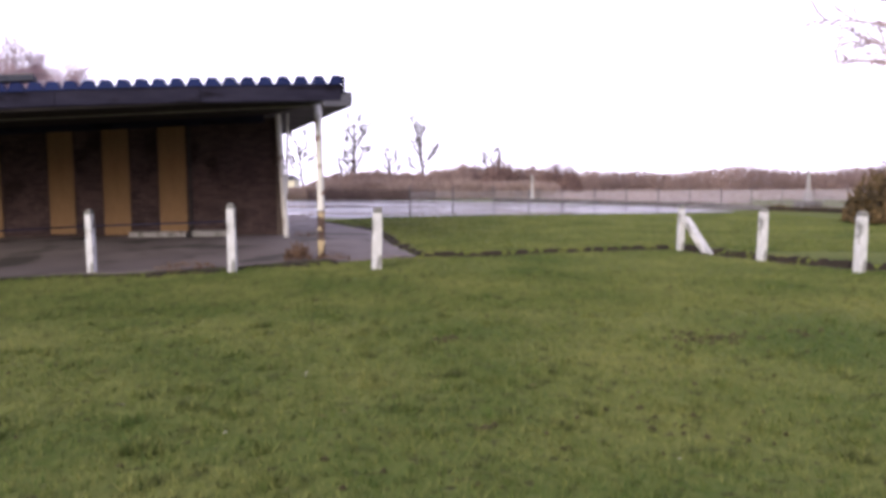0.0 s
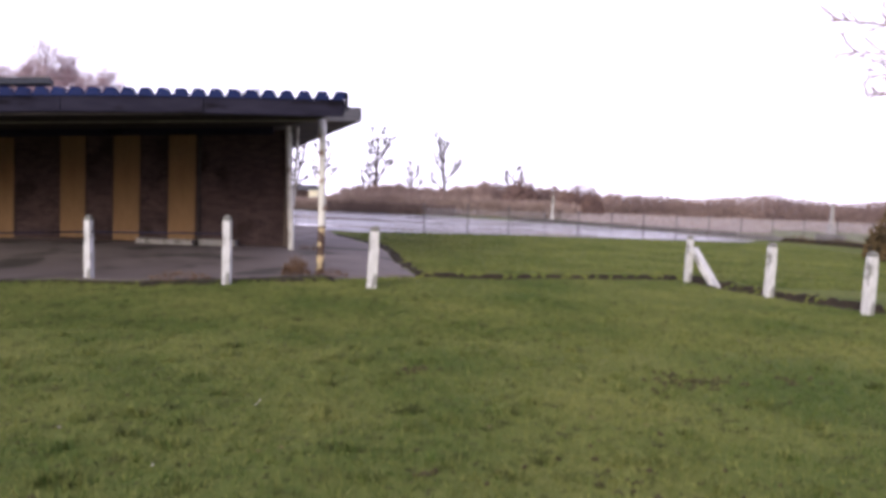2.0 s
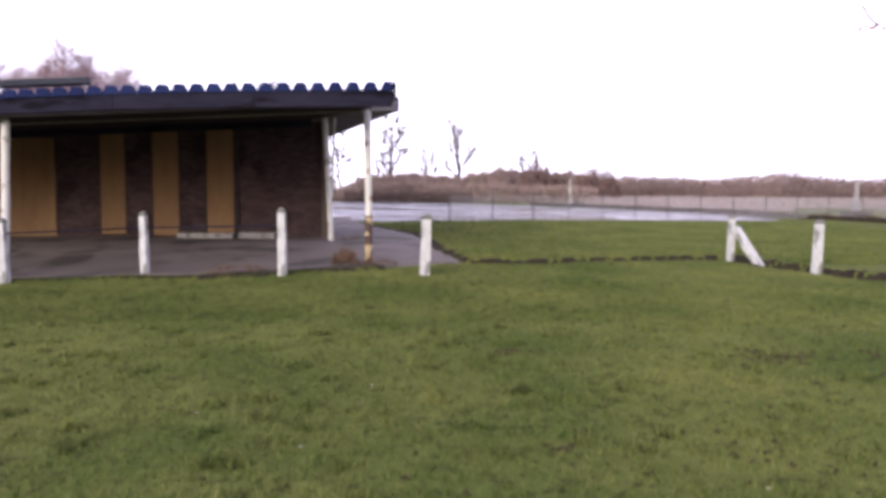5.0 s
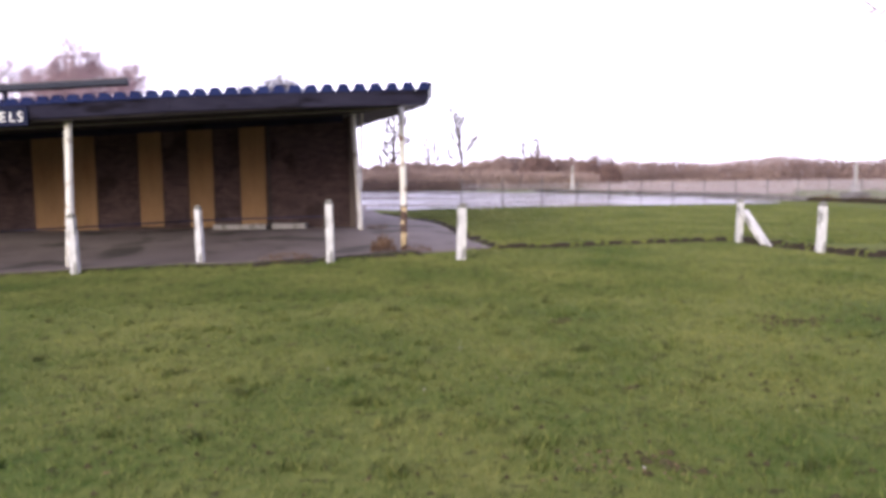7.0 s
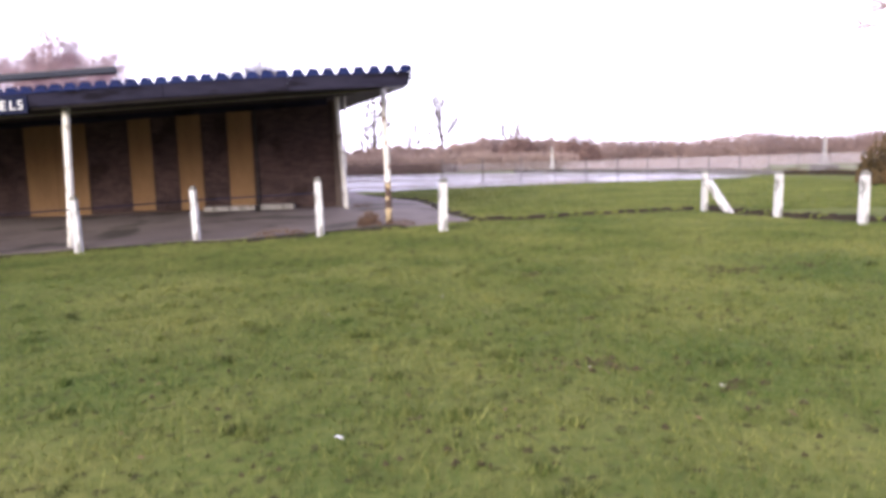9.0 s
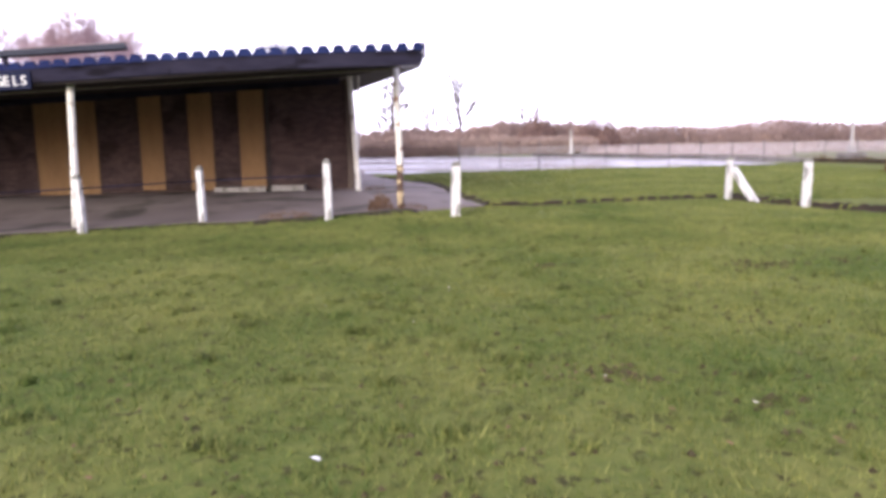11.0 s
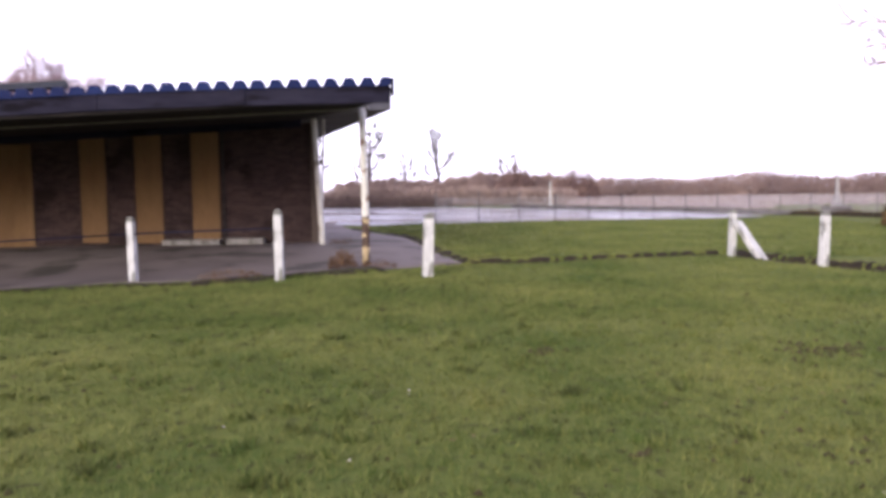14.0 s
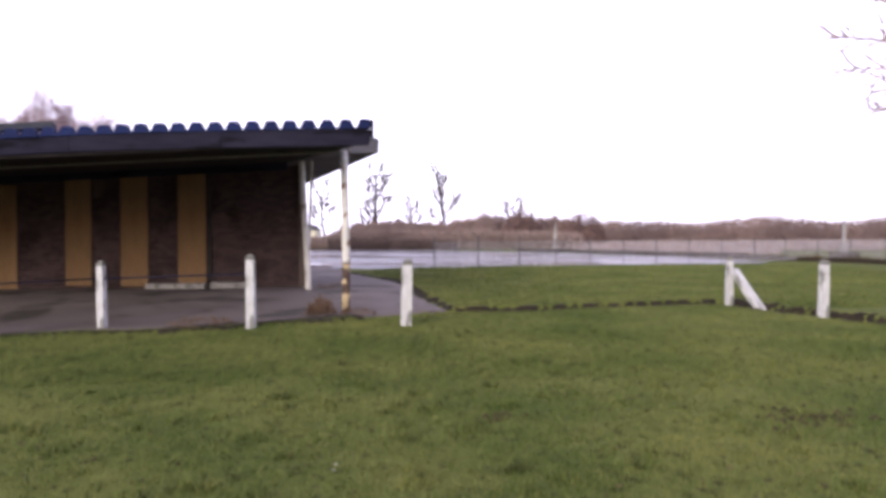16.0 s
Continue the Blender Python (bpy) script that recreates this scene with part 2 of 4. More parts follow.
def canopy_post_paint():
    """White paint over an older yellow coat up to about a metre, flaked to rust in patches."""
    m = material("flaking_white_paint", (0.58, 0.55, 0.53), (0.80, 0.78, 0.77), 5.0, 0.65, 0.3, 40.0, (0.22, 0.12, 0.08), 7.0, 0.60)
    n, l = m.node_tree.nodes, m.node_tree.links
    b = n["Principled BSDF"]
    old = b.inputs["Base Color"].links[0].from_socket
    co = n.new("ShaderNodeTexCoord")
    sp = n.new("ShaderNodeSeparateXYZ")
    l.new(co.outputs["Object"], sp.inputs[0])
    t = n.new("ShaderNodeTexNoise")
    t.inputs["Scale"].default_value, t.inputs["Detail"].default_value = 5.0, 6.0
    l.new(co.outputs["Object"], t.inputs["Vector"])
    up = n.new("ShaderNodeMath")
    up.operation = "MULTIPLY_ADD"
    l.new(t.outputs["Fac"], up.inputs[0])
    up.inputs[1].default_value = 0.5
    l.new(sp.outputs["Z"], up.inputs[2])
    step = n.new("ShaderNodeMapRange")
    for k, v in zip(("From Min", "From Max", "To Min", "To Max"), (1.16, 1.22, 1.0, 0.0)):
        step.inputs[k].default_value = v
    l.new(up.outputs[0], step.inputs["Value"])
    rust = n.new("ShaderNodeMapRange")
    for k, v in zip(("From Min", "From Max"), (0.475, 0.505)):
        rust.inputs[k].default_value = v
    l.new(t.outputs["Fac"], rust.inputs["Value"])
    low = n.new("ShaderNodeMix")
    low.data_type = "RGBA"
    low.inputs[6].default_value, low.inputs[7].default_value = (0.54, 0.42, 0.26, 1), (0.085, 0.052, 0.042, 1)
    l.new(rust.outputs[0], low.inputs["Factor"])
    x = n.new("ShaderNodeMix")
    x.data_type = "RGBA"
    l.new(step.outputs[0], x.inputs["Factor"])
    l.new(old, x.inputs[6])
    l.new(low.outputs[2], x.inputs[7])
    l.new(x.outputs[2], b.inputs["Base Color"])
    return m


M["flaking"] = canopy_post_paint()


# ---- building blocks ----
def mesh_of(name, verts, faces, mat):
    me = bpy.data.meshes.new(name)
    me.from_pydata([tuple(v) for v in verts], [], [tuple(f) for f in faces])
    me.materials.append(mat)
    me.update()
    return me


def part(name, bm, mat, parent=None, label=""):
    """One mesh object from a bmesh (or a mesh), under a thing or a part."""
    if isinstance(bm, bmesh.types.BMesh):
        me = bpy.data.meshes.new(name)
        bmesh.ops.recalc_face_normals(bm, faces=bm.faces)
        bm.to_mesh(me)
        bm.free()
        me.materials.append(mat)
    else:
        me = bm
    ob = new(name, me)
    ob.parent = parent
    return tagged(ob, label)


def thing(name, at=(0, 0, 0), label="", category="", group="", kind=""):
    ob = new(name)
    ob.location = at
    ob.empty_display_size = 0.1
    return tagged(ob, label, category, group, kind)


def box(bm, x0, x1, y0, y1, z0, z1, bevel=0.0, slope=None):
    """A box; slope(x, y) is added to its heights."""
    lift = slope or (lambda x, y: 0.0)
    v = [bm.verts.new((x, y, z + lift(x, y))) for z in (z0, z1) for x, y in ((x0, y0), (x1, y0), (x1, y1), (x0, y1))]
    made = [bm.faces.new([v[i] for i in f]) for f in ((3, 2, 1, 0), (4, 5, 6, 7), (0, 1, 5, 4), (1, 2, 6, 5), (2, 3, 7, 6), (3, 0, 4, 7))]
    if bevel:
        edges = list({e for f in made for e in f.edges})
        bmesh.ops.bevel(bm, geom=edges, offset=bevel, segments=2, affect="EDGES", profile=0.6)
    return bm


def boxed(x0, x1, y0, y1, z0, z1, bevel=0.0, slope=None):
    return box(bmesh.new(), x0, x1, y0, y1, z0, z1, bevel, slope)


def prism(bm, outline, z0, z1):
    """An upright prism over a plan outline; z0 and z1 are functions of x, y or numbers."""
    f0 = z0 if callable(z0) else (lambda x, y: z0)
    f1 = z1 if callable(z1) else (lambda x, y: z1)
    low = [bm.verts.new((x, y, f0(x, y))) for x, y in outline]
    top = [bm.verts.new((x, y, f1(x, y))) for x, y in outline]
    k = len(outline)
    bm.faces.new(low[::-1])
    bm.faces.new(top)
    for i in range(k):
        bm.faces.new((low[i], low[(i + 1) % k], top[(i + 1) % k], top[i]))
    return bm


def tube(bm, points, radii, sides=8, caps=True):
    """A tapered round bar along a run of points."""
    rings = []
    for i, p in enumerate(points):
        p = Vector(p)
        ahead = (Vector(points[min(i + 1, len(points) - 1)]) - Vector(points[max(i - 1, 0)])).normalized()
        a = ahead.orthogonal().normalized() if not rings else (rings[-1][1] - ahead * rings[-1][1].dot(ahead)).normalized()
        b = ahead.cross(a)
        r = radii[i] if isinstance(radii, (list, tuple)) else radii
        rings.append(([bm.verts.new(p + (a * math.cos(2 * math.pi * k / sides) + b * math.sin(2 * math.pi * k / sides)) * r) for k in range(sides)], a))
    for (r0, _), (r1, _) in zip(rings, rings[1:]):
        for k in range(sides):
            bm.faces.new((r0[k], r0[(k + 1) % sides], r1[(k + 1) % sides], r1[k]))
    if caps:
        bm.faces.new(rings[0][0][::-1])
        bm.faces.new(rings[-1][0])
    return bm


# ---- the lie of the land ----
DITCH = [(0.40, 14.25), (2.1, 14.6), (3.85, 15.3), (6.25, 16.6), (6.8, 14.8), (7.75, 12.9), (9.3, 10.8), (14.0, 6.5)]


def smooth(a):
    a = np.clip(a, 0, 1)
    return a * a * (3 - 2 * a)


def ditch_gap(x, y):
    """Distance from the ditch's line, and whether the far side."""
    x, y = np.asarray(x, float), np.asarray(y, float)
    best = np.full(x.shape, 1e9)
    far = np.zeros(x.shape, bool)
    for (ax, ay), (bx, by) in zip(DITCH, DITCH[1:]):
        dx, dy = bx - ax, by - ay
        s = np.clip(((x - ax) * dx + (y - ay) * dy) / (dx * dx + dy * dy), 0, 1)
        d = np.hypot(x - ax - s * dx, y - ay - s * dy)
        side = dx * (y - ay) - dy * (x - ax) > 0
        far = np.where(d < best, side, far)
        best = np.minimum(best, d)
    return best, far


def land(x, y):
    """Height of the ground: it falls gently past the pavilion, with a ditch before the far lawn."""
    x, y = np.asarray(x, float), np.asarray(y, float)
    fall = 0.034 * (1 - 0.8 * smooth((y - 13.0) / 5.0)) * (1 - smooth((y - 22) / 10))
    z = -fall * np.clip(-x - 1, 0, 12)
    z = z + 0.11 * smooth((y - 13.6) / 4.0) * smooth((0.2 - x) / 1.6) * (1 - smooth((y - 20) / 6))
    z = z - 0.05 * smooth((x - 4.0) / 2.5) * smooth((y - 8.0) / 4.0) * (1 - smooth((y - 24) / 8))
    d, far = ditch_gap(x, y)
    inside = (y > 6) & (y < 30)
    verge = np.interp(y, (14.2, 14.55, 15.3, 17.5, 19.6, 22.0, 25.5, 29.0, 34.0), (0.50, 0.66, 0.46, -0.09, -0.44, -1.04, -2.04, -3.54, -4.54))
    turf_step = smooth((x - verge) / 0.16)                # the turf stands proud of the path
    z = z + np.where(far & inside, 0.09 * smooth((d - 0.05) / 0.10) * (1 - smooth((d - 6) / 8)) * turf_step, 0)
    z = z - np.where(inside, 0.12 * np.exp(-((d / 0.12) ** 4)), 0)
    near = np.exp(-(((x - 1) / 9) ** 2)) * np.clip((16 - y) / 4, 0, 1) * np.clip((y + 6) / 4, 0, 1)
    z = z + near * 0.018 * (np.sin(x * 1.9 + y * 0.7) * np.sin(y * 1.3 - x * 0.4) + 0.6 * np.sin(x * 4.1 - y * 3.3))
    return z


def lines(steps):
    out = [steps[0][0]]
    for a, b, s in steps:
        out += list(np.linspace(a, b, max(2, int(round((b - a) / s)) + 1))[1:])
    return np.array(out)


gx = lines([(-2500, -200, 460), (-200, -40, 20), (-40, -12, 2), (-12, -2, 0.3), (-2, 10, 0.1), (10, 16, 0.4), (16, 60, 4), (60, 200, 20), (200, 2500, 460)])
gy = lines([(-2500, -100, 480), (-100, -10, 15), (-10, 2, 1.0), (2, 12, 0.2), (12, 16.5, 0.08), (16.5, 24, 0.4), (24, 60, 3), (60, 200, 14), (200, 3000, 400)])
X, Y = np.meshgrid(gx, gy)
Z = land(X, Y)
nx_, ny_ = len(gx), len(gy)
verts = np.stack([X.ravel(), Y.ravel(), Z.ravel()], 1)
ii = (np.arange(ny_ - 1)[:, None] * nx_ + np.arange(nx_ - 1)[None]).ravel()
faces = np.stack([ii, ii + 1, ii + 1 + nx_, ii + nx_], 1)
ground = new("ground", mesh_of("ground", verts.tolist(), faces.tolist(), M["grass"]))
tagged(ground, "short winter grass lawn, mottled green and yellow", "ground", kind="structure")


def patch(name, outline_rows, lift, mat, label, category, under=0.03):
    """A sheet laid on the land between two edges: rows of (y, x_left, x_right)."""
    v, f = [], []
    ys = [r[0] for r in outline_rows]
    span = np.arange(ys[0], ys[-1] + 1e-6, 0.15 if ys[-1] - ys[0] < 30 else 0.6)
    cols = 60
    for y in span:
        a = np.interp(y, ys, [r[1] for r in outline_rows])
        b = np.interp(y, ys, [r[2] for r in outline_rows])
        xs = np.linspace(a, b, cols)
        xs[0] += 0.05 * math.sin(y * 7.3) + 0.03 * math.sin(y * 19)
        xs[-1] += 0.05 * math.sin(y * 6.1) + 0.03 * math.sin(y * 17)
        zs = land(xs, np.full(cols, y)) + lift
        zs[0] -= under
        zs[-1] -= under
        v += [(x, y, z) for x, z in zip(xs, zs)]
    rows_ = len(span)
    for r in range(rows_ - 1):
        for c in range(cols - 1):
            i = r * cols + c
            f.append((i, i + 1, i + 1 + cols, i + cols))
    ob = new(name, mesh_of(name, v, f, mat))
    return tagged(ob, label, category, kind="structure")


# tarmac round the pavilion and the path that leads back to the car park
patch("pavement", [(11.75, -24, -8.3), (12.1, -24, -6.9), (12.35, -24, -3.4), (12.6, -24, -2.1), (12.9, -24, -1.45), (13.5, -24, -0.75), (14.2, -24, 0.3), (14.55, -24, 0.62), (15.3, -24, 0.4), (17.5, -24, -0.15), (19.6, -24, -0.5), (22.0, -24, -1.1), (25.5, -24, -2.1), (29.0, -24, -3.6), (33.0, -24, -4.6), (36.5, -24, -5.0)],
      0.034, M["tarmac"], "worn grey tarmac apron in front of the pavilion", "pavement")
patch("road", [(32.3, -38, -3.4), (33.3, -38, -0.8), (34.6, -38, 2.2), (35.8, -38, 5.4), (36.8, -38, 9.0), (37.6, -38, 13.0), (38.4, -38, 16.2), (40.0, -40, 16.8), (46.0, -42, 16.6), (51.0, -44, 15.2), (56.0, -46, 12.2), (60.0, -48, 9.6), (66.0, -50, 5.5), (72.0, -52, 1.0), (78.0, -54, -6.0)],
      0.03, M["wet"], "wet grey asphalt car park with puddles reflecting the sky", "road")


def strip(name, run, width, lift, mat, label, category, wob=0.05, step=0.08):
    """A ragged band along a run of plan points, laid on the land."""
    rnd = random.Random(len(run) * 7 + int(width * 100))
    v, f = [], []
    for (ax, ay), (bx, by) in zip(run, run[1:]):
        length = math.hypot(bx - ax, by - ay)
        for k in range(int(length / step) + 1):
            s = k * step / length
            x, y = ax + (bx - ax) * s, ay + (by - ay) * s
            nx, ny = -(by - ay) / length, (bx - ax) / length
            w0, w1 = width / 2 + rnd.uniform(-wob, wob), width / 2 + rnd.uniform(-wob, wob)
            for q in (-w0, -w0 * 0.7, -w0 * 0.45, -w0 * 0.2, 0, w1 * 0.2, w1 * 0.45, w1 * 0.7, w1):
                px, py = x + nx * q, y + ny * q
                v.append((px, py, float(land(px, py)) + (lift if abs(q) < min(w0, w1) * 0.9 else -0.004)))
    for i in range(len(v) // 9 - 1):
        for c in range(8):
            a = i * 9 + c
            f.append((a, a + 1, a + 10, a + 9))
    ob = new(name, mesh_of(name, v, f, mat))
    return tagged(ob, label, category, kind="structure")


# soil of the narrow ditch; its dark colour also stands for the shadow line
strip("ditch", [(x - 0.01, y + 0.03) for x, y in DITCH[:4]], 0.22, 0.034, M["soil"], "narrow earth ditch between two lawns, darkened for its shadow", "ditch", 0.035)
strip("ditch", DITCH[3:7], 0.50, 0.030, M["soil"], "wider dark earth ditch beside the white posts", "ditch", 0.14)
# dark strip also paints the shadow of the raised turf along the path
strip("soil_edge", [(0.62, 14.5), (0.52, 15.2), (-0.06, 17.5), (-0.42, 19.6), (-1.02, 22.0), (-2.02, 25.5), (-3.5, 29.0)], 0.15, 0.034, M["soil"], "strip of soil and painted shadow at the turf edge beside the path", "soil", 0.08)
strip("soil_border", [(-3.8, 12.25), (-2.5, 12.5), (-1.7, 12.85), (-0.9, 13.45)], 0.60, 0.055, M["soil"], "bare dark soil along the edge of the tarmac", "soil", 0.14)
strip("soil_edge", [(-12.0, 11.72), (-8.3, 11.78), (-6.9, 12.12), (-3.8, 12.25)], 0.26, 0.05, M["soil"], "thin line of soil where lawn meets tarmac", "soil", 0.07)


# unseen hedge added behind the camera; it blocks low sky light under the canopy
hv, hf, hc = [], [], 120
for i in range(hc):
    hx = -48 + i * 0.8
    for j, (hy, hz) in enumerate(((-22.0, -0.3), (-21.7, 0.8), (-21.9, 1.6), (-22.3, 2.4), (-23.4, 2.7), (-24.8, 2.4), (-25.2, 1.2), (-25.1, -0.3))):
        w = 0.35 * noise.noise((hx * 0.7, j * 1.7, 0.3)) + 0.2 * noise.noise((hx * 2.1, j * 3.1, 4.0))
        hv.append((hx, hy + w, hz + (w * 1.6 if hz > 1 else 0)))
for i in range(hc - 1):
    for j in range(7):
        a = i * 8 + j
        hf.append((a, a + 8, a + 9, a + 1))
tagged(new("hedge_behind", mesh_of("hedge_behind", hv, hf, M["evergreen"])), "unseen dark hedge added to block low sky light", "hedge", kind="structure")


# ---- the pavilion ----
def tilt(x, y=0.0):
    """The old roof line sags away from the open end."""
    return float(np.interp(x, (-17.4, -9.4, -6.8, -3.7, -0.5), (-0.66, -0.26, -0.13, -0.035, 0.0)))


FRONT, BACK = 12.43, 17.0
SLANT = 0.50                                   # the open end runs back at a slant


def roof_low(x, y):
    return 2.83 + tilt(x) + 0.04 * (y - FRONT)


def rear_low(x, y):
    return 3.19 + tilt(x)


pavilion = thing("pavilion", (0, 0, 0), "low brown brick pavilion with corrugated canopy and boarded windows", "pavilion")
# walls: front, and the end wall that runs back at a slant
END = (-3.16, 19.05)
part("wall", boxed(-17.0, END[0], 19.05, 19.35, -0.4, 3.2), M["brick"], pavilion)
bm = prism(bmesh.new(), [(END[0], 19.35), (END[0], 19.053), (-5.9, 25.9), (-6.2, 25.8)], -0.4, 3.2)
part("wall", bm, M["brick"], pavilion)
part("wall", boxed(-17.0, -6.05, 25.8, 26.1, -0.4, 3.2), M["brick"], pavilion)
part("wall", boxed(-17.3, -17.0, 13.0, 26.1, -0.6, 3.0), M["brick"], pavilion)
# pale reveal at the open end of the wall
part("corner_trim", boxed(END[0] + 0.004, END[0] + 0.17, 18.97, 19.09, 0.05, 3.1, 0.01), M["trim"], pavilion, "brown weathered timber corner trim")

# roof: a canopy in front and a higher roof behind, both with slanting ends
DEPTH = BACK - FRONT - 0.06
CANOPY = [(-17.4, FRONT + 0.05), (-0.60, FRONT + 0.05), (-0.60 - SLANT * DEPTH, BACK), (-17.4, BACK)]
REAR = [(-17.4, BACK + 0.02), (-0.99, BACK + 0.02), (-4.1, 24.8), (-4.75, 26.4), (-17.4, 26.4)]
# front boards carry the canopy's shade in their colour
part("soffit", prism(bmesh.new(), CANOPY, roof_low, lambda x, y: roof_low(x, y) + 0.04), M["soffit_dark"], pavilion, "soffit boards coloured dark for the canopy's shade")
part("soffit", prism(bmesh.new(), REAR, rear_low, lambda x, y: rear_low(x, y) + 0.04), M["soffit"], pavilion, "pale grey soffit boards")
part("roof_deck", prism(bmesh.new(), CANOPY, lambda x, y: roof_low(x, y) + 0.044, lambda x, y: roof_low(x, y) + 0.19), M["fascia"], pavilion)
part("roof_deck", prism(bmesh.new(), REAR, lambda x, y: rear_low(x, y) + 0.044, lambda x, y: rear_low(x, y) + 0.10), M["fascia"], pavilion)
part("riser_board", boxed(-17.3, -2.95, BACK - 0.02, BACK + 0.012, 2.85, 3.26, 0.0, slope=tilt), M["fascia"], pavilion)


def board(a, b, low, high, thick, out):
    """A fascia board from plan point a to b, standing proud on the side out."""
    (ax, ay), (bx, by) = a, b
    ln = math.hypot(bx - ax, by - ay)
    nx, ny = (by - ay) / ln * out, -(bx - ax) / ln * out
    pts = [(ax, ay), (bx, by), (bx + nx * thick, by + ny * thick), (ax + nx * thick, ay + ny * thick)]
    bm = prism(bmesh.new(), pts, low, high)
    bmesh.ops.bevel(bm, geom=list(bm.edges), offset=0.006, segments=1, affect="EDGES")
    return bm


# front fascia in lengths, then the two end boards
xs = [-17.4, -13.4, -9.4, -5.3, -2.9, -0.58]
for a, b in zip(xs, xs[1:]):
    dz = 0.006 * math.sin(a * 3.1)
    part("fascia_board", board((a + 0.004, FRONT + 0.05), (b - 0.004, FRONT + 0.05), lambda x, y: roof_low(x, FRONT) - 0.05 + dz, lambda x, y: roof_low(x, FRONT) + 0.235 + dz, 0.045, 1), M["fascia"], pavilion)
part("fascia_board", board((-0.60, FRONT + 0.006), (-0.60 - SLANT * DEPTH, BACK - 0.03), lambda x, y: roof_low(x, y) + 0.005, lambda x, y: roof_low(x, y) + 0.20, 0.04, 1), M["fascia"], pavilion)
part("fascia_board", board((-3.0, BACK - 0.025), (-0.975, BACK - 0.025), lambda x, y: rear_low(x, y) - 0.01, lambda x, y: rear_low(x, y) + 0.31, 0.04, 1), M["end_board"], pavilion)
part("fascia_board", board((-0.985, BACK - 0.02), (-4.1, 24.8), lambda x, y: rear_low(x, y) - 0.005, lambda x, y: rear_low(x, y) + 0.30, 0.04, 1), M["end_board"], pavilion)

# corrugated strips along the eaves, six ribs each
PITCH, RIB = 0.293, 0.125


def sheet_mesh(ribs, reach):
    """reach(x): how far back the sheet runs at a distance x from its left edge."""
    prof = []
    for k in range(ribs):
        o = k * PITCH
        prof += [(o, 0.0), (o + 0.040, 0.0), (o + 0.100, RIB), (o + 0.233, RIB)]
    prof.append((ribs * PITCH, 0.0))
    v = []
    for end in (0, 1):
        for x, z in prof:
            y = reach(x) * end
            v += [(x, y, z - 0.035 * y), (x, y, z - 0.035 * y - 0.018)]
    k = len(prof)
    f = []
    for i in range(k - 1):
        a, b = 2 * i, 2 * (k + i)
        f += [(a, a + 2, b + 2, b), (a + 1, b + 1, b + 3, a + 3), (a, a + 1, a + 3, a + 2), (b, b + 2, b + 3, b + 1)]
    f += [(8 * r + 3, 8 * r + 5, 8 * r + 7, 8 * r + 9) for r in range(ribs)]     # closers under the ribs
    f += [(0, 2 * k, 2 * k + 1, 1), (2 * k - 2, 2 * k - 1, 4 * k - 1, 4 * k - 2)]
    return mesh_of("corrugated_sheet", v, f, M["sheet"])


six = sheet_mesh(6, lambda x: 0.14)
last = sheet_mesh(6, lambda x: min(0.14, 0.06 + (6 * PITCH - x) / SLANT))
rnd = random.Random(5)
for k in range(10):
    x = -0.52 - (k + 1) * 6 * PITCH
    s = part("corrugated_sheet", six if k else last, None, pavilion)
    s.location = (x, FRONT - 0.03 + rnd.uniform(-0.012, 0.012), 2.83 + tilt(x) + 0.225 + rnd.uniform(-0.004, 0.006))
    s.rotation_euler.y = -math.atan((tilt(x + 6 * PITCH) - tilt(x)) / (6 * PITCH))
part("sheet_end", boxed(-0.56, -0.525, FRONT - 0.035, FRONT + 0.14, 2.89, 3.17, 0.004), M["fascia"], pavilion)

# beam along the canopy posts, and rafters
part("beam", boxed(-16.9, -1.12, 13.99, 14.09, 2.85, 2.91, 0.006, slope=lambda x, y: 0.042 * (x + 1.36)), M["beam"], pavilion, "weathered pale timber beam")

# canopy posts: round steel tube
def canopy_post(x, y, top, lean, mat, r=0.062):
    z0 = float(land(x, y)) + 0.01
    h = top - z0
    ob = thing("canopy_post", (x, y, z0), "", "")
    ob.parent = pavilion
    bm = bmesh.new()
    pts = [(lean * (1 - s) + 0.01 * math.sin(s * 5), 0.006 * math.sin(s * 4), h * s) for s in np.linspace(0, 1, 9)]
    tube(bm, pts, [r + 0.003 * math.sin(7 * s) for s in np.linspace(0, 1, 9)], 14)
    sh = bpy.data.meshes.new("shaft")
    bm.to_mesh(sh)
    bm.free()
    sh.materials.append(mat)
    for p in sh.polygons:
        p.use_smooth = True
    part("shaft", sh, None, ob)
    bm = bmesh.new()
    box(bm, lean - 0.11, lean + 0.11, -0.11, 0.11, -0.02, 0.014, 0.004)
    part("base_plate", bm, M["iron"], ob)
    return ob


canopy_post(-1.22, 14.03, 2.88, 0.01, M["flaking"], 0.068)
canopy_post(-7.42, 12.84, 2.64, -0.15, M["white_metal"], 0.072)

# leaning white strut and downpipe at the open end
def pole(name, a, b, r, mat, parent, label="", sides=10):
    bm = tube(bmesh.new(), [a, tuple((p + q) / 2 for p, q in zip(a, b)), b], r, sides)
    return part(name, bm, mat, parent, label)


pole("strut", (-2.73, 18.11, 0.05), (-2.89, 18.15, 3.22), 0.066, M["white_metal"], pavilion, "leaning white painted strut")
pole("downpipe", (-2.74, 18.25, 1.2), (-2.67, 18.25, 3.22), 0.03, M["white_metal"], pavilion, "thin white downpipe")

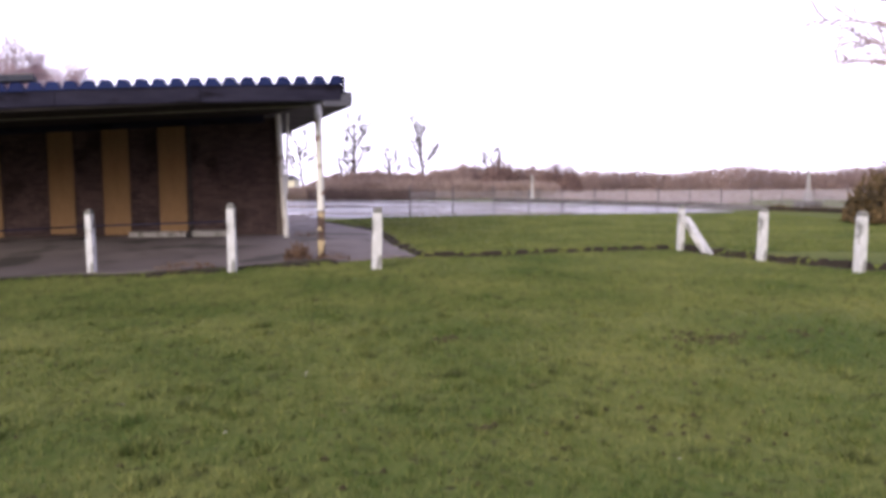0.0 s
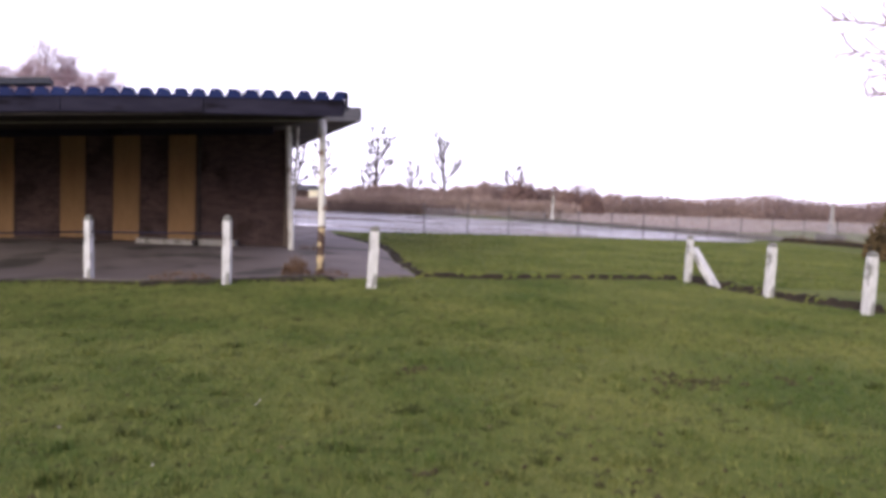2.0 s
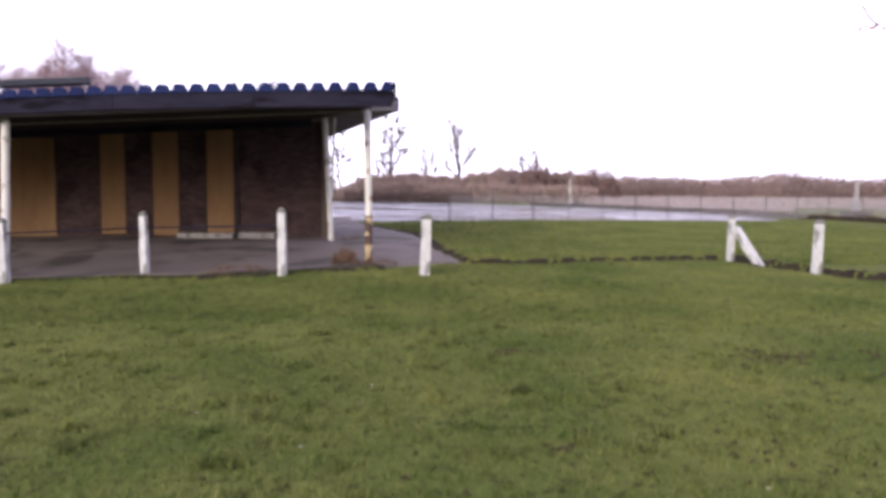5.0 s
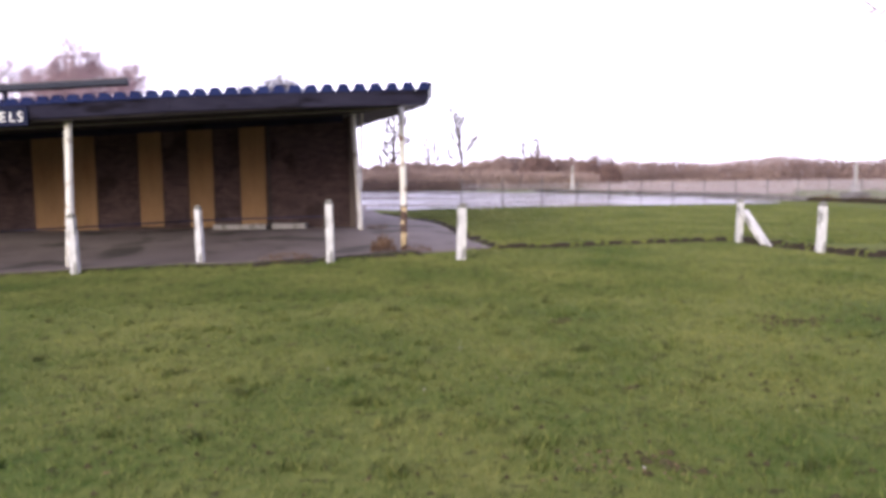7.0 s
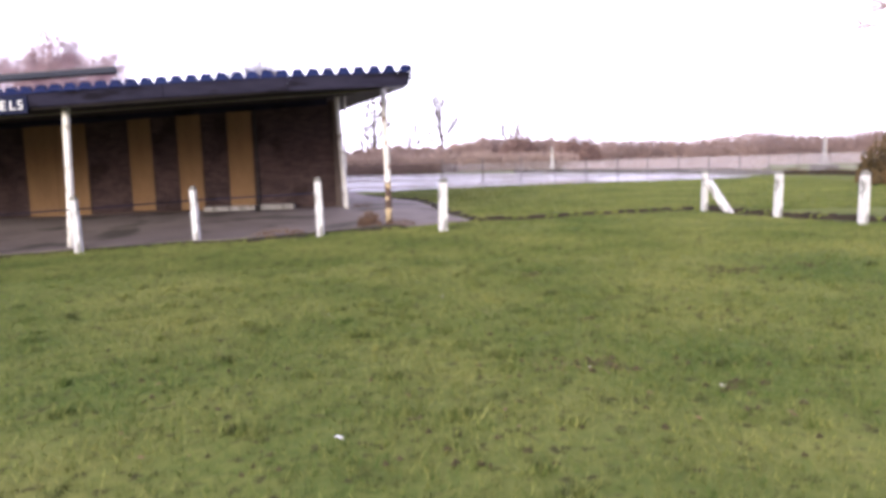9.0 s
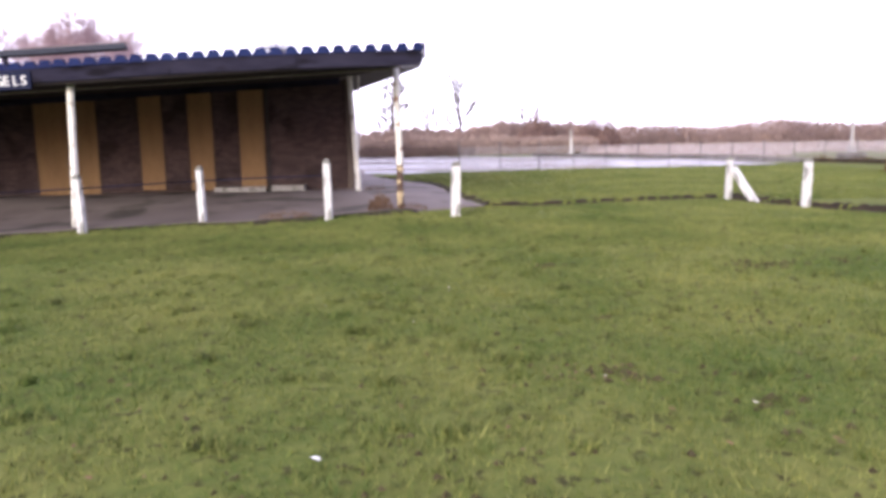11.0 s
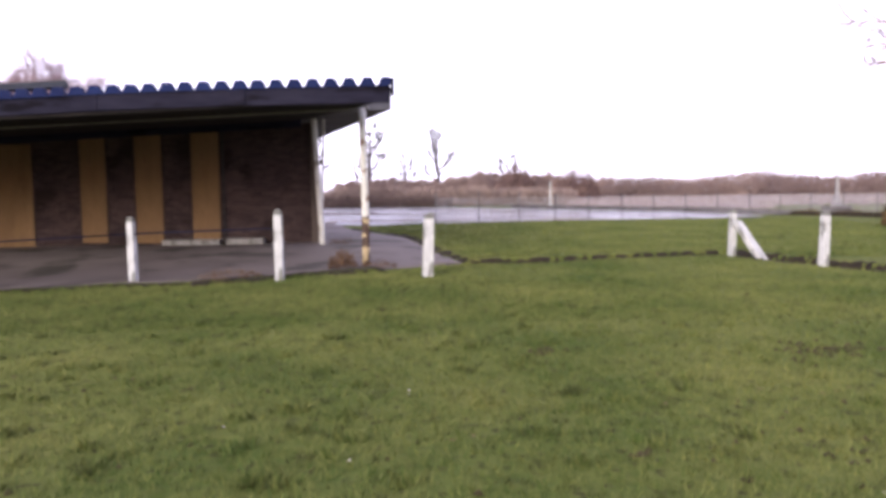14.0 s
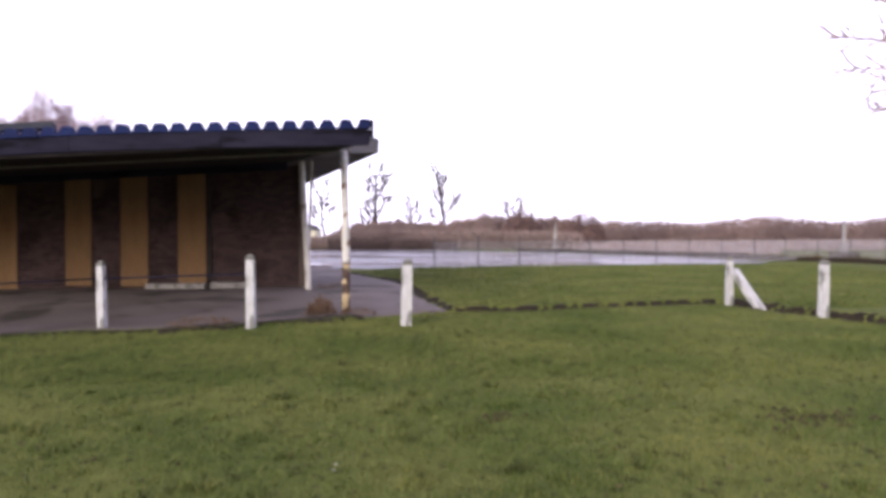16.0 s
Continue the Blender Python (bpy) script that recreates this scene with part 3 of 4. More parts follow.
# raised roof slab behind on short posts
UP_Z = 4.11
upper = thing("upper_roof", (-13.93, 20.85, 0), "narrow dark raised roof canopy on short posts", "roof")
part("slab", prism(bmesh.new(), [(-5.0, -2.5), (5.05, -2.5), (4.9, -2.05), (-5.0, -2.05)], lambda x, y: UP_Z - 0.13 + 0.040 * (x - 5), lambda x, y: UP_Z + 0.040 * (x - 5)), M["upper"], upper)
part("edge_trim", boxed(-5.0, 5.06, -2.52, -2.44, UP_Z + 0.004, UP_Z + 0.035, 0.004, slope=lambda x, y: 0.040 * (x - 5)), M["soffit"], upper, "pale metal edge trim")
for px in (-4.6, -1.5, 1.6):
    for py in (-2.28,):
        part("post", boxed(px - 0.05, px + 0.05, py - 0.05, py + 0.05, 2.80, UP_Z - 0.12 + 0.040 * (px - 5)), M["fascia"], upper)
pole("bracket", (5.05, -2.4, UP_Z), (5.36, -2.4, UP_Z + 0.02), 0.012, M["soffit"], upper)

# boarded windows
def boarded(x0, x1, z0, z1, name, seams=()):
    w = thing(name, ((x0 + x1) / 2, 19.05, z0), "tall window boarded over with yellowish plywood" if not seams else "wide doorway boarded over with plywood sheets", "window", "boarded windows", "structure")
    cuts = [x0, *seams, x1]
    for a, b in zip(cuts, cuts[1:]):
        bm = boxed(a - w.location.x + 0.003, b - w.location.x - 0.003, -0.03, -0.003, 0.0, z1 - z0, 0.003)
        part("board", bm, M["ply"], w)
    for a, b in ((x0 - 0.05, x0), (x1, x1 + 0.05)):
        part("jamb", boxed(a - w.location.x, b - w.location.x, -0.02, -0.002, 0.0, z1 - z0 + 0.04, 0.003), M["brick"], w)
    return w


boarded(-11.97, -10.2, 0.05, 2.66, "door_1", (-11.12,))
boarded(-8.98, -8.33, 0.17, 2.85, "window_1")
boarded(-7.59, -6.91, 0.15, 2.88, "window_2")
boarded(-6.16, -5.46, 0.22, 2.91, "window_3")

# pale kerb blocks at the foot of the wall
for a, b, z in ((-6.86, -6.14, 0.235), (-6.13, -5.41, 0.24), (-5.26, -4.33, 0.265)):
    bm = boxed(a, b, 18.72, 19.04, -0.15, z, 0.015)
    tagged(part("kerb_block", bm, M["kerb"]), "pale concrete kerb block against the brick wall", "kerb", "kerb blocks")
pole("drainpipe", (-5.35, 18.99, -0.02), (-5.35, 18.99, 3.1), 0.022, M["iron"], pavilion, "dark drainpipe")

# the name board: only its end is ever seen
sign = thing("sign", (-8.42, 12.415, 2.63), "navy board with white capital letters on the canopy fascia", "sign")
part("board", boxed(-2.6, 0.47, -0.022, 0.01, -0.16, 0.17, 0.004, slope=lambda x, y: 0.02 * x), M["sign"], sign)
for ch, dx in (("G", -0.235), ("E", -0.055), ("L", 0.125), ("S", 0.285)):
    cu = bpy.data.curves.new("letter", "FONT")
    cu.body, cu.size, cu.extrude = ch, 0.255, 0.006
    tmp = new("letter", cu)
    bpy.context.view_layer.update()
    me = bpy.data.meshes.new_from_object(tmp.evaluated_get(bpy.context.evaluated_depsgraph_get()))
    bpy.data.objects.remove(tmp)
    me.materials.clear()
    me.materials.append(M["letter"])
    lt = part("letter", me, None, sign)
    lt.location = (dx, -0.03, -0.085 + 0.02 * dx)
    lt.rotation_euler = (radians(90), 0, 0)


# ---- white concrete posts ----
def concrete_post(x, y, h, w, lean, turn, label, broken=False, group="posts beside the pavilion"):
    z0 = float(land(x, y))
    ob = thing("fence_post", (x, y, z0), label, "post", group)
    ob.rotation_euler = (0, radians(lean), radians(turn))
    bm = bmesh.new()
    s = w / 2
    rnd = random.Random(int(x * 100) + 3)
    levels = [(-0.15, s * 1.04), (0.0, s * 1.03), (h * 0.35, s * 1.0), (h * 0.7, s * 0.98), (h - 0.09, s * 0.96)]
    rings = []
    for z, r in levels:
        rings.append([bm.verts.new((a * r + rnd.uniform(-0.004, 0.004), b * r + rnd.uniform(-0.004, 0.004), z)) for a, b in ((-1, -1), (1, -1), (1, 1), (-1, 1))])
    for r0, r1 in zip(rings, rings[1:]):
        for k in range(4):
            bm.faces.new((r0[k], r0[(k + 1) % 4], r1[(k + 1) % 4], r1[k]))
    bm.faces.new(rings[-1])
    bm.faces.new(rings[0][::-1])
    side = [e for e in bm.edges if abs(e.verts[0].co.z - e.verts[1].co.z) > 0.05]
    bmesh.ops.bevel(bm, geom=side, offset=0.012, segments=1, affect="EDGES")
    part("shaft", bm, M["concrete"], ob)
    bm = bmesh.new()
    s *= 0.955
    z = h - 0.088
    if broken:
        low = [bm.verts.new((a * s, b * s, z)) for a, b in ((-1, -1), (0, -1), (1, -1), (1, 1), (0, 1), (-1, 1))]
        top = [bm.verts.new((a * s * 0.92, b * s * 0.92, z + q)) for (a, b), q in zip(((-1, -1), (0, -1), (1, -1), (1, 1), (0, 1), (-1, 1)), (0.06, 0.10, 0.085, 0.05, 0.075, 0.02))]
        for k in range(6):
            bm.faces.new((low[k], low[(k + 1) % 6], top[(k + 1) % 6], top[k]))
        bm.faces.new(top)
        bm.faces.new(low[::-1])
        part("cap", bm, M["cap"], ob, "broken grey concrete top")
    else:
        prev = None
        for q, r in ((0.0, s), (0.035, s * 0.96), (0.072, s * 0.62), (0.088, s * 0.25)):
            ring = [bm.verts.new((a * r, b * r, z + q)) for a, b in ((-1, -1), (1, -1), (1, 1), (-1, 1))]
            if prev:
                for k in range(4):
                    bm.faces.new((prev[k], prev[(k + 1) % 4], ring[(k + 1) % 4], ring[k]))
            else:
                bm.faces.new(ring[::-1])
            prev = ring
        bm.faces.new(prev)
        part("cap", bm, M["cap"], ob, "weathered pointed cap")
    return ob


WHITE = "white painted square concrete post with weathered cap, set in grass"
P_ROW = [(-9.2, 11.3), (-6.88, 11.82), (-4.98, 12.80), (-2.34, 12.08), (-0.01, 12.28)]
concrete_post(*P_ROW[0], 1.04, 0.125, 0.5, 2, WHITE)
concrete_post(*P_ROW[1], 1.09, 0.128, -1.5, 3, WHITE)
concrete_post(*P_ROW[2], 1.12, 0.115, -0.8, -4, WHITE)
concrete_post(*P_ROW[3], 1.13, 0.125, -0.4, 2, WHITE)
concrete_post(*P_ROW[4], 1.02, 0.16, 1.6, 8, "white concrete post with broken grey top, leaning slightly", True)
rail = thing("rail", (0, 0, 0), "thin dark iron rail running through the white posts", "rail")
for (ax, ay), (bx, by) in zip(P_ROW[:3], P_ROW[1:4]):
    za, zb = float(land(ax, ay)) + 0.83, float(land(bx, by)) + 0.83
    pole("bar", (ax, ay, za), (bx, by, zb), 0.014, M["fascia"], rail)

F_ROW = [(6.24, 16.05), (7.03, 13.8), (7.76, 11.85)]
FG = "posts beside the ditch"
concrete_post(*F_ROW[0], 1.0, 0.12, 0.3, 8, "white concrete corner post with a slanting stay", False, FG)
concrete_post(*F_ROW[1], 1.0, 0.13, 1.0, 14, WHITE, False, FG)
concrete_post(*F_ROW[2], 1.0, 0.13, 1.0, 14, WHITE, False, FG)
stay = thing("post_stay", (0, 0, 0), "slanting white concrete stay propping the corner post", "stay")
a, b = Vector((6.66, 15.25, float(land(6.66, 15.25)) - 0.05)), Vector((6.28, 15.93, 0.68))
bm = bmesh.new()
box(bm, -0.09, 0.09, -0.06, 0.06, 0, (b - a).length, 0.012)
st = part("shaft", bm, M["concrete"], stay)
st.matrix_basis = Matrix.Translation(a) @ (b - a).to_track_quat("Z", "Y").to_matrix().to_4x4()


# ---- far fence, barrier, markers ----
fence = thing("mesh_fence", (0, 0, 0), "grey chain-link fence on thin posts along the car park", "fence")
FENCE_RUN = [(-0.4, 33.4), (1.55, 34.6), (3.5, 35.5), (5.3, 36.3), (7.0, 36.8), (8.7, 37.2), (10.4, 37.7), (12.2, 38.3), (14.1, 39.1), (16.1, 40.0), (18.1, 40.9), (20.2, 41.8), (22.5, 42.8), (25.0, 43.8), (27.8, 44.8), (31.0, 45.9), (34.5, 47.0)]
for x, y in FENCE_RUN:
    z0 = float(land(x, y))
    bm = bmesh.new()
    tube(bm, [(x, y, z0 - 0.1), (x, y, z0 + (1.40 if x < 5 else 1.25))], 0.030, 6)
    part("post", bm, M["fence_post"], fence)
for (ax, ay), (bx, by) in zip(FENCE_RUN, FENCE_RUN[1:]):
    v, f = [], []
    za, zb = float(land(ax, ay)), float(land(bx, by))
    ln = math.hypot(bx - ax, by - ay)

    def wire(s0, h0, s1, h1, w=0.007):
        i = len(v)
        for s, h in ((s0, h0), (s1, h1)):
            x, y, z = ax + (bx - ax) * s, ay + (by - ay) * s, za + (zb - za) * s + h
            v.extend([(x, y, z - w), (x, y, z + w), (x + 2 * w * (by - ay) / ln, y - 2 * w * (bx - ax) / ln, z)])
        f.extend([(i, i + 1, i + 4, i + 3), (i + 1, i + 2, i + 5, i + 4), (i + 2, i, i + 3, i + 5)])

    for h in (0.06, 0.60, 1.12):
        wire(0, h, 1, h, 0.006)
    step, height = 0.11, 1.05
    for k in range(-int(height / step), int(ln / step) + 1):
        for up in (1, -1):
            s0, s1 = k * step, k * step + height
            h0, h1 = (0.06, 0.06 + height) if up > 0 else (0.06 + height, 0.06)
            if s0 < 0:
                h0 -= up * s0
                s0 = 0
            if s1 > ln:
                h1 -= up * (s1 - ln)
                s1 = ln
            if s1 > s0:
                wire(s0 / ln, h0, s1 / ln, h1)
    tagged(part("mesh_panel", mesh_of("mesh_panel", v, f, M["fence"]), None, fence), kind="stuff")

barrier = thing("low_barrier", (0, 0, 0), "low dark timber barrier along the far side of the car park", "barrier")
B_RUN = [(5.6, 66.5), (10.2, 60.0), (13.0, 55.6), (15.8, 51.0), (17.6, 45.0)]
for (ax, ay), (bx, by) in zip(B_RUN, B_RUN[1:]):
    bm = bmesh.new()
    dx, dy = bx - ax, by - ay
    ln = math.hypot(dx, dy)
    px, py = -dy / ln * 0.08, dx / ln * 0.08
    prism(bm, [(ax + px, ay + py), (ax - px, ay - py), (bx - px, by - py), (bx + px, by + py)], 0.05, 0.32)
    part("beam", bm, M["soil"], barrier)
    for k in range(int(ln / 2)):
        s = (k + 0.5) * 2 / ln
        x, y = ax + dx * s, ay + dy * s
        part("block", boxed(x - 0.1, x + 0.1, y - 0.1, y + 0.1, -0.1, 0.09), M["dark_hedge"], barrier)


def marker(x, y, h, w, label, plinth=True, mat="concrete"):
    z0 = float(land(x, y))
    ob = thing("marker_pillar", (x, y, z0), label, "pillar")
    bm = bmesh.new()
    prev = None
    base = 0.42 if plinth else 0.0
    for z, r in ((base, w), (base + 0.45, w * 0.85), (base + 0.5, w * 0.5), (h * 0.92, w * 0.36), (h, w * 0.12)):
        ring = [bm.verts.new((a * r, b * r, z)) for a, b in ((-1, -1), (1, -1), (1, 1), (-1, 1))]
        if prev:
            for k in range(4):
                bm.faces.new((prev[k], prev[(k + 1) % 4], ring[(k + 1) % 4], ring[k]))
        else:
            bm.faces.new(ring[::-1])
        prev = ring
    bm.faces.new(prev)
    part("shaft", bm, M[mat], ob)
    if plinth:
        part("plinth", boxed(-0.60, 0.60, -0.60, 0.60, -0.1, 0.42, 0.06), M["soil"], ob, "dark stone plinth")


marker(22.6, 43.7, 2.3, 0.19, "pale grey tapering stone pillar on a dark plinth", mat="stone")
marker(10.4, 77.5, 2.6, 0.20, "white tapering pillar standing before the hedge", False)


# ---- vegetation ----
def bare_tree(name, at, height, seed, label, spread=0.5, twigs=5, lean=0.0, girth=None, trunk_to=0.35, parts=("trunk", "crown"), mats=("bark", "twig"), fine=1.0, fuzz=0, fuzz_len=0.9, leader=False):
    """A leafless tree: a tapered trunk, forking limbs and a crown of fine twigs."""
    rnd = random.Random(seed)
    ob = thing(name, at, label, "tree")
    trunk = bmesh.new()
    v, f = [], []
    g = girth or height * 0.022

    def thin(a, b, w0, w1):
        d = (b - a).normalized()
        s = d.orthogonal().normalized()
        u = d.cross(s)
        i = len(v)
        for p, w in ((a, w0), (b, w1)):
            for k in range(3):
                c, n = math.cos(2.094 * k), math.sin(2.094 * k)
                v.append(tuple(p + (s * c + u * n) * w))
        f.extend([(i + k, i + (k + 1) % 3, i + 3 + (k + 1) % 3, i + 3 + k) for k in range(3)])

    def limb(p, d, length, r, depth):
        straight = leader and depth == 0
        pts, n = [p], 7 if straight else 4
        if straight:
            length = height * 0.88
        j = 0.09 if straight else 0.25
        for k in range(n):
            d = (d + Vector((rnd.uniform(-j, j), rnd.uniform(-j, j), rnd.uniform(-0.05, 0.2)))).normalized()
            pts.append(pts[-1] + d * length / n)
        if depth <= 1:
            tube(trunk, pts, [r * (1 - (0.125 if straight else 0.16) * k) for k in range(n + 1)], 6)
        else:
            for k in range(n):
                thin(pts[k], pts[k + 1], r * (1 - 0.18 * k), r * (1 - 0.18 * (k + 1)))
        if depth >= 3:
            for _ in range(fuzz):
                q = pts[rnd.randint(1, n)]
                w = Vector((rnd.uniform(-1, 1), rnd.uniform(-1, 1), rnd.uniform(-0.3, 1))).normalized()
                thin(q, q + w * fuzz_len * rnd.uniform(0.4, 1.1), 0.018 * fine * 0.5, 0.004)
        if depth >= 4:
            return
        kids = 15 if straight else (twigs if depth < 3 else max(2, twigs - 1))
        for k in range(kids):
            s = rnd.uniform(0.35, 1.0) if depth else rnd.uniform(0.28, 1.0)
            q = pts[min(n, max(1, int(round(s * n))))]
            turn = Vector((rnd.uniform(-1, 1), rnd.uniform(-1, 1), rnd.uniform(0.0, 0.8))).normalized()
            nd = (d * (1 - spread) + turn * spread * 1.3).normalized() if not straight else (Vector((turn.x, turn.y, abs(turn.z) * 0.9 + 0.45))).normalized()
            limb(q, nd, height * rnd.uniform(0.22, 0.42) if straight else length * rnd.uniform(0.5, 0.75), max(r * (0.35 if straight else rnd.uniform(0.4, 0.6)), 0.012 * fine), depth + 1)

    limb(Vector((0, 0, -0.1)), Vector((lean, 0, 1)).normalized(), height * trunk_to * 1.15, g, 0)
    top = max([w.co.z for w in trunk.verts] + [p[2] for p in v])
    k = height / top
    for w in trunk.verts:
        w.co *= k
    if fuzz:
        high = [p for p in v if p[2] > top * 0.7]
        mx, my, mz = (sum(p[i] for p in high) / len(high) for i in range(3))
        for w in trunk.verts:
            w.co.x -= mx / mz * w.co.z
            w.co.y -= my / mz * w.co.z
        v = [(p[0] - mx / mz * p[2], p[1] - my / mz * p[2], p[2]) for p in v]
    part(parts[0], trunk, M[mats[0]], ob)
    crown = mesh_of("crown", [tuple(c * k for c in p) for p in v], f, M[mats[1]])
    part(parts[1], crown, None, ob)
    return ob


# tall trees beyond the car park
def fan_tree(at, height, seed, label, lean, girth, limbs=9, reach=0.30, up=0.13, twig=0.065):
    """A leafless tree seen far off: a crooked stem, limbs that curve upward, and fans of twigs."""
    rnd = random.Random(seed)
    ob = thing("bare_tree", at, label, "tree")
    stem, crown = bmesh.new(), bmesh.new()
    ph = rnd.uniform(0, 6)
    spine = [Vector((lean * height * s + 0.022 * height * (math.sin(5.5 * s + ph) - math.sin(ph)), 0.02 * height * math.sin(4 * s), height * 0.86 * s - 0.1)) for s in np.linspace(0, 1, 12)]
    tube(stem, spine, [girth * 0.9 * (1 - 0.74 * s) for s in np.linspace(0, 1, 12)], 7)

    def grow(q, d, length, r, rise, n=5):
        pts = [q]
        for _ in range(n):
            d = (d + Vector((rnd.uniform(-0.28, 0.28), rnd.uniform(-0.28, 0.28), rnd.uniform(-0.12, 0.12) + rise))).normalized()
            pts.append(pts[-1] + d * length / n)
        return pts

    for k in range(limbs):
        s = 0.34 + 0.66 * (k + rnd.uniform(0, 0.8)) / limbs
        q = spine[min(11, int(s * 11))]
        side = (1 if k % 2 else -1) * rnd.uniform(0.5, 1.0)
        r = max(girth * (1 - 0.72 * s) * 0.58, 0.12)
        length = height * reach * rnd.uniform(0.8, 1.25) * (1.15 - 0.45 * s)
        limb = grow(q, Vector((side, rnd.uniform(-0.7, 0.7), rnd.uniform(0.25, 0.7) + 0.5 * s)).normalized(), length, r, up)
        tube(stem, limb, [r, r * 0.85, r * 0.7, r * 0.58, r * 0.46, r * 0.35], 5)
        for _ in range(5):
            m = rnd.randint(2, 5)
            d = (limb[m] - limb[m - 1]).normalized() + Vector((rnd.uniform(-0.9, 0.9), rnd.uniform(-0.9, 0.9), rnd.uniform(-0.3, 0.7)))
            sub_limb = grow(limb[m], d.normalized(), length * rnd.uniform(0.35, 0.6), r, 0.06, 4)
            w = max(r * 0.4, twig * 1.3)
            tube(crown, sub_limb, [w, w * 0.8, w * 0.65, w * 0.5, w * 0.4], 4, False)
            for _ in range(4):
                m2 = rnd.randint(1, 4)
                e = (sub_limb[m2] - sub_limb[m2 - 1]).normalized() + Vector((rnd.uniform(-1, 1), rnd.uniform(-1, 1), rnd.uniform(-0.5, 0.7)))
                tip = grow(sub_limb[m2], e.normalized(), length * rnd.uniform(0.15, 0.32), twig, 0.0, 2)
                tube(crown, tip, [twig, twig * 0.8, twig * 0.4], 3, False)
    part("trunk", stem, M["far_bark"], ob)
    part("crown", crown, M["far_bark"], ob)
    return ob


fan_tree((-10.3, 100, 0), 11.8, 11, "tall bare tree with a leaning trunk beyond the car park", -0.06, 0.42, 12, 0.22)
fan_tree((-2.0, 100, 0), 9.9, 23, "bare tree with wide spreading limbs behind the hedge", -0.01, 0.36, 9, 0.34)
fan_tree((-6.2, 102, 0), 7.1, 31, "small bare tree behind the hedge", 0.02, 0.26, 7, 0.32, twig=0.06)
fan_tree((-12.5, 102, 0), 5.3, 43, "small bare tree behind the hedge", -0.05, 0.26, 7, 0.30, twig=0.06)
fan_tree((7.4, 100, 0), 6.7, 37, "small bare tree standing over the hedge", 0.0, 0.22, 8, 0.34, twig=0.06)
fan_tree((-17.5, 100, 0), 9.3, 47, "thin bare tree seen past the pavilion", -0.06, 0.22, 8, 0.22)
fan_tree((-22.2, 102, 0), 9.3, 53, "thin bare tree seen past the pavilion", 0.0, 0.22, 8, 0.22)
# trees whose crowns rise over the pavilion roof
DENSE = "large bare tree with dense purple-brown twigs behind the pavilion"
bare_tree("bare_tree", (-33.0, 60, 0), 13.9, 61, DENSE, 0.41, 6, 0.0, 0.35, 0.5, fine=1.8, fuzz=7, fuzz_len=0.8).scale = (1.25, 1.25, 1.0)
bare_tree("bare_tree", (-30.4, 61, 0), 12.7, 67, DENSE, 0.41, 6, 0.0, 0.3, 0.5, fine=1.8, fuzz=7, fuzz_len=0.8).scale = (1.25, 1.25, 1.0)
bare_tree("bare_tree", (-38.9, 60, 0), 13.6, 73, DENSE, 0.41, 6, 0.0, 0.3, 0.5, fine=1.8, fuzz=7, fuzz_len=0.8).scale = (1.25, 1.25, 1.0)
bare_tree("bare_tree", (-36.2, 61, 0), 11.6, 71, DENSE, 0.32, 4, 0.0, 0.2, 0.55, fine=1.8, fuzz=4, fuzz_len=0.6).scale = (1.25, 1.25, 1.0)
bare_tree("bare_tree", (-17.7, 60, 0), 10.9, 79, "bare tree whose top shows over the pavilion roof", 0.5, 5, 0.0, 0.2, fine=2.0, fuzz=5, fuzz_len=0.6, mats=("far_bark", "far_bark"))
bare_tree("bare_tree", (-15.8, 61, 0), 10.5, 83, "bare tree whose top shows over the pavilion roof", 0.5, 5, 0.0, 0.2, fine=2.0, fuzz=5, fuzz_len=0.6, mats=("far_bark", "far_bark"))
mast = thing("mast", (-33.8, 60, 0), "thin pale radio mast among the trees", "mast")
pole("pole", (0, 0, -0.1), (0.1, 0, 13.6), 0.035, M["soffit"], mast, "", 6)
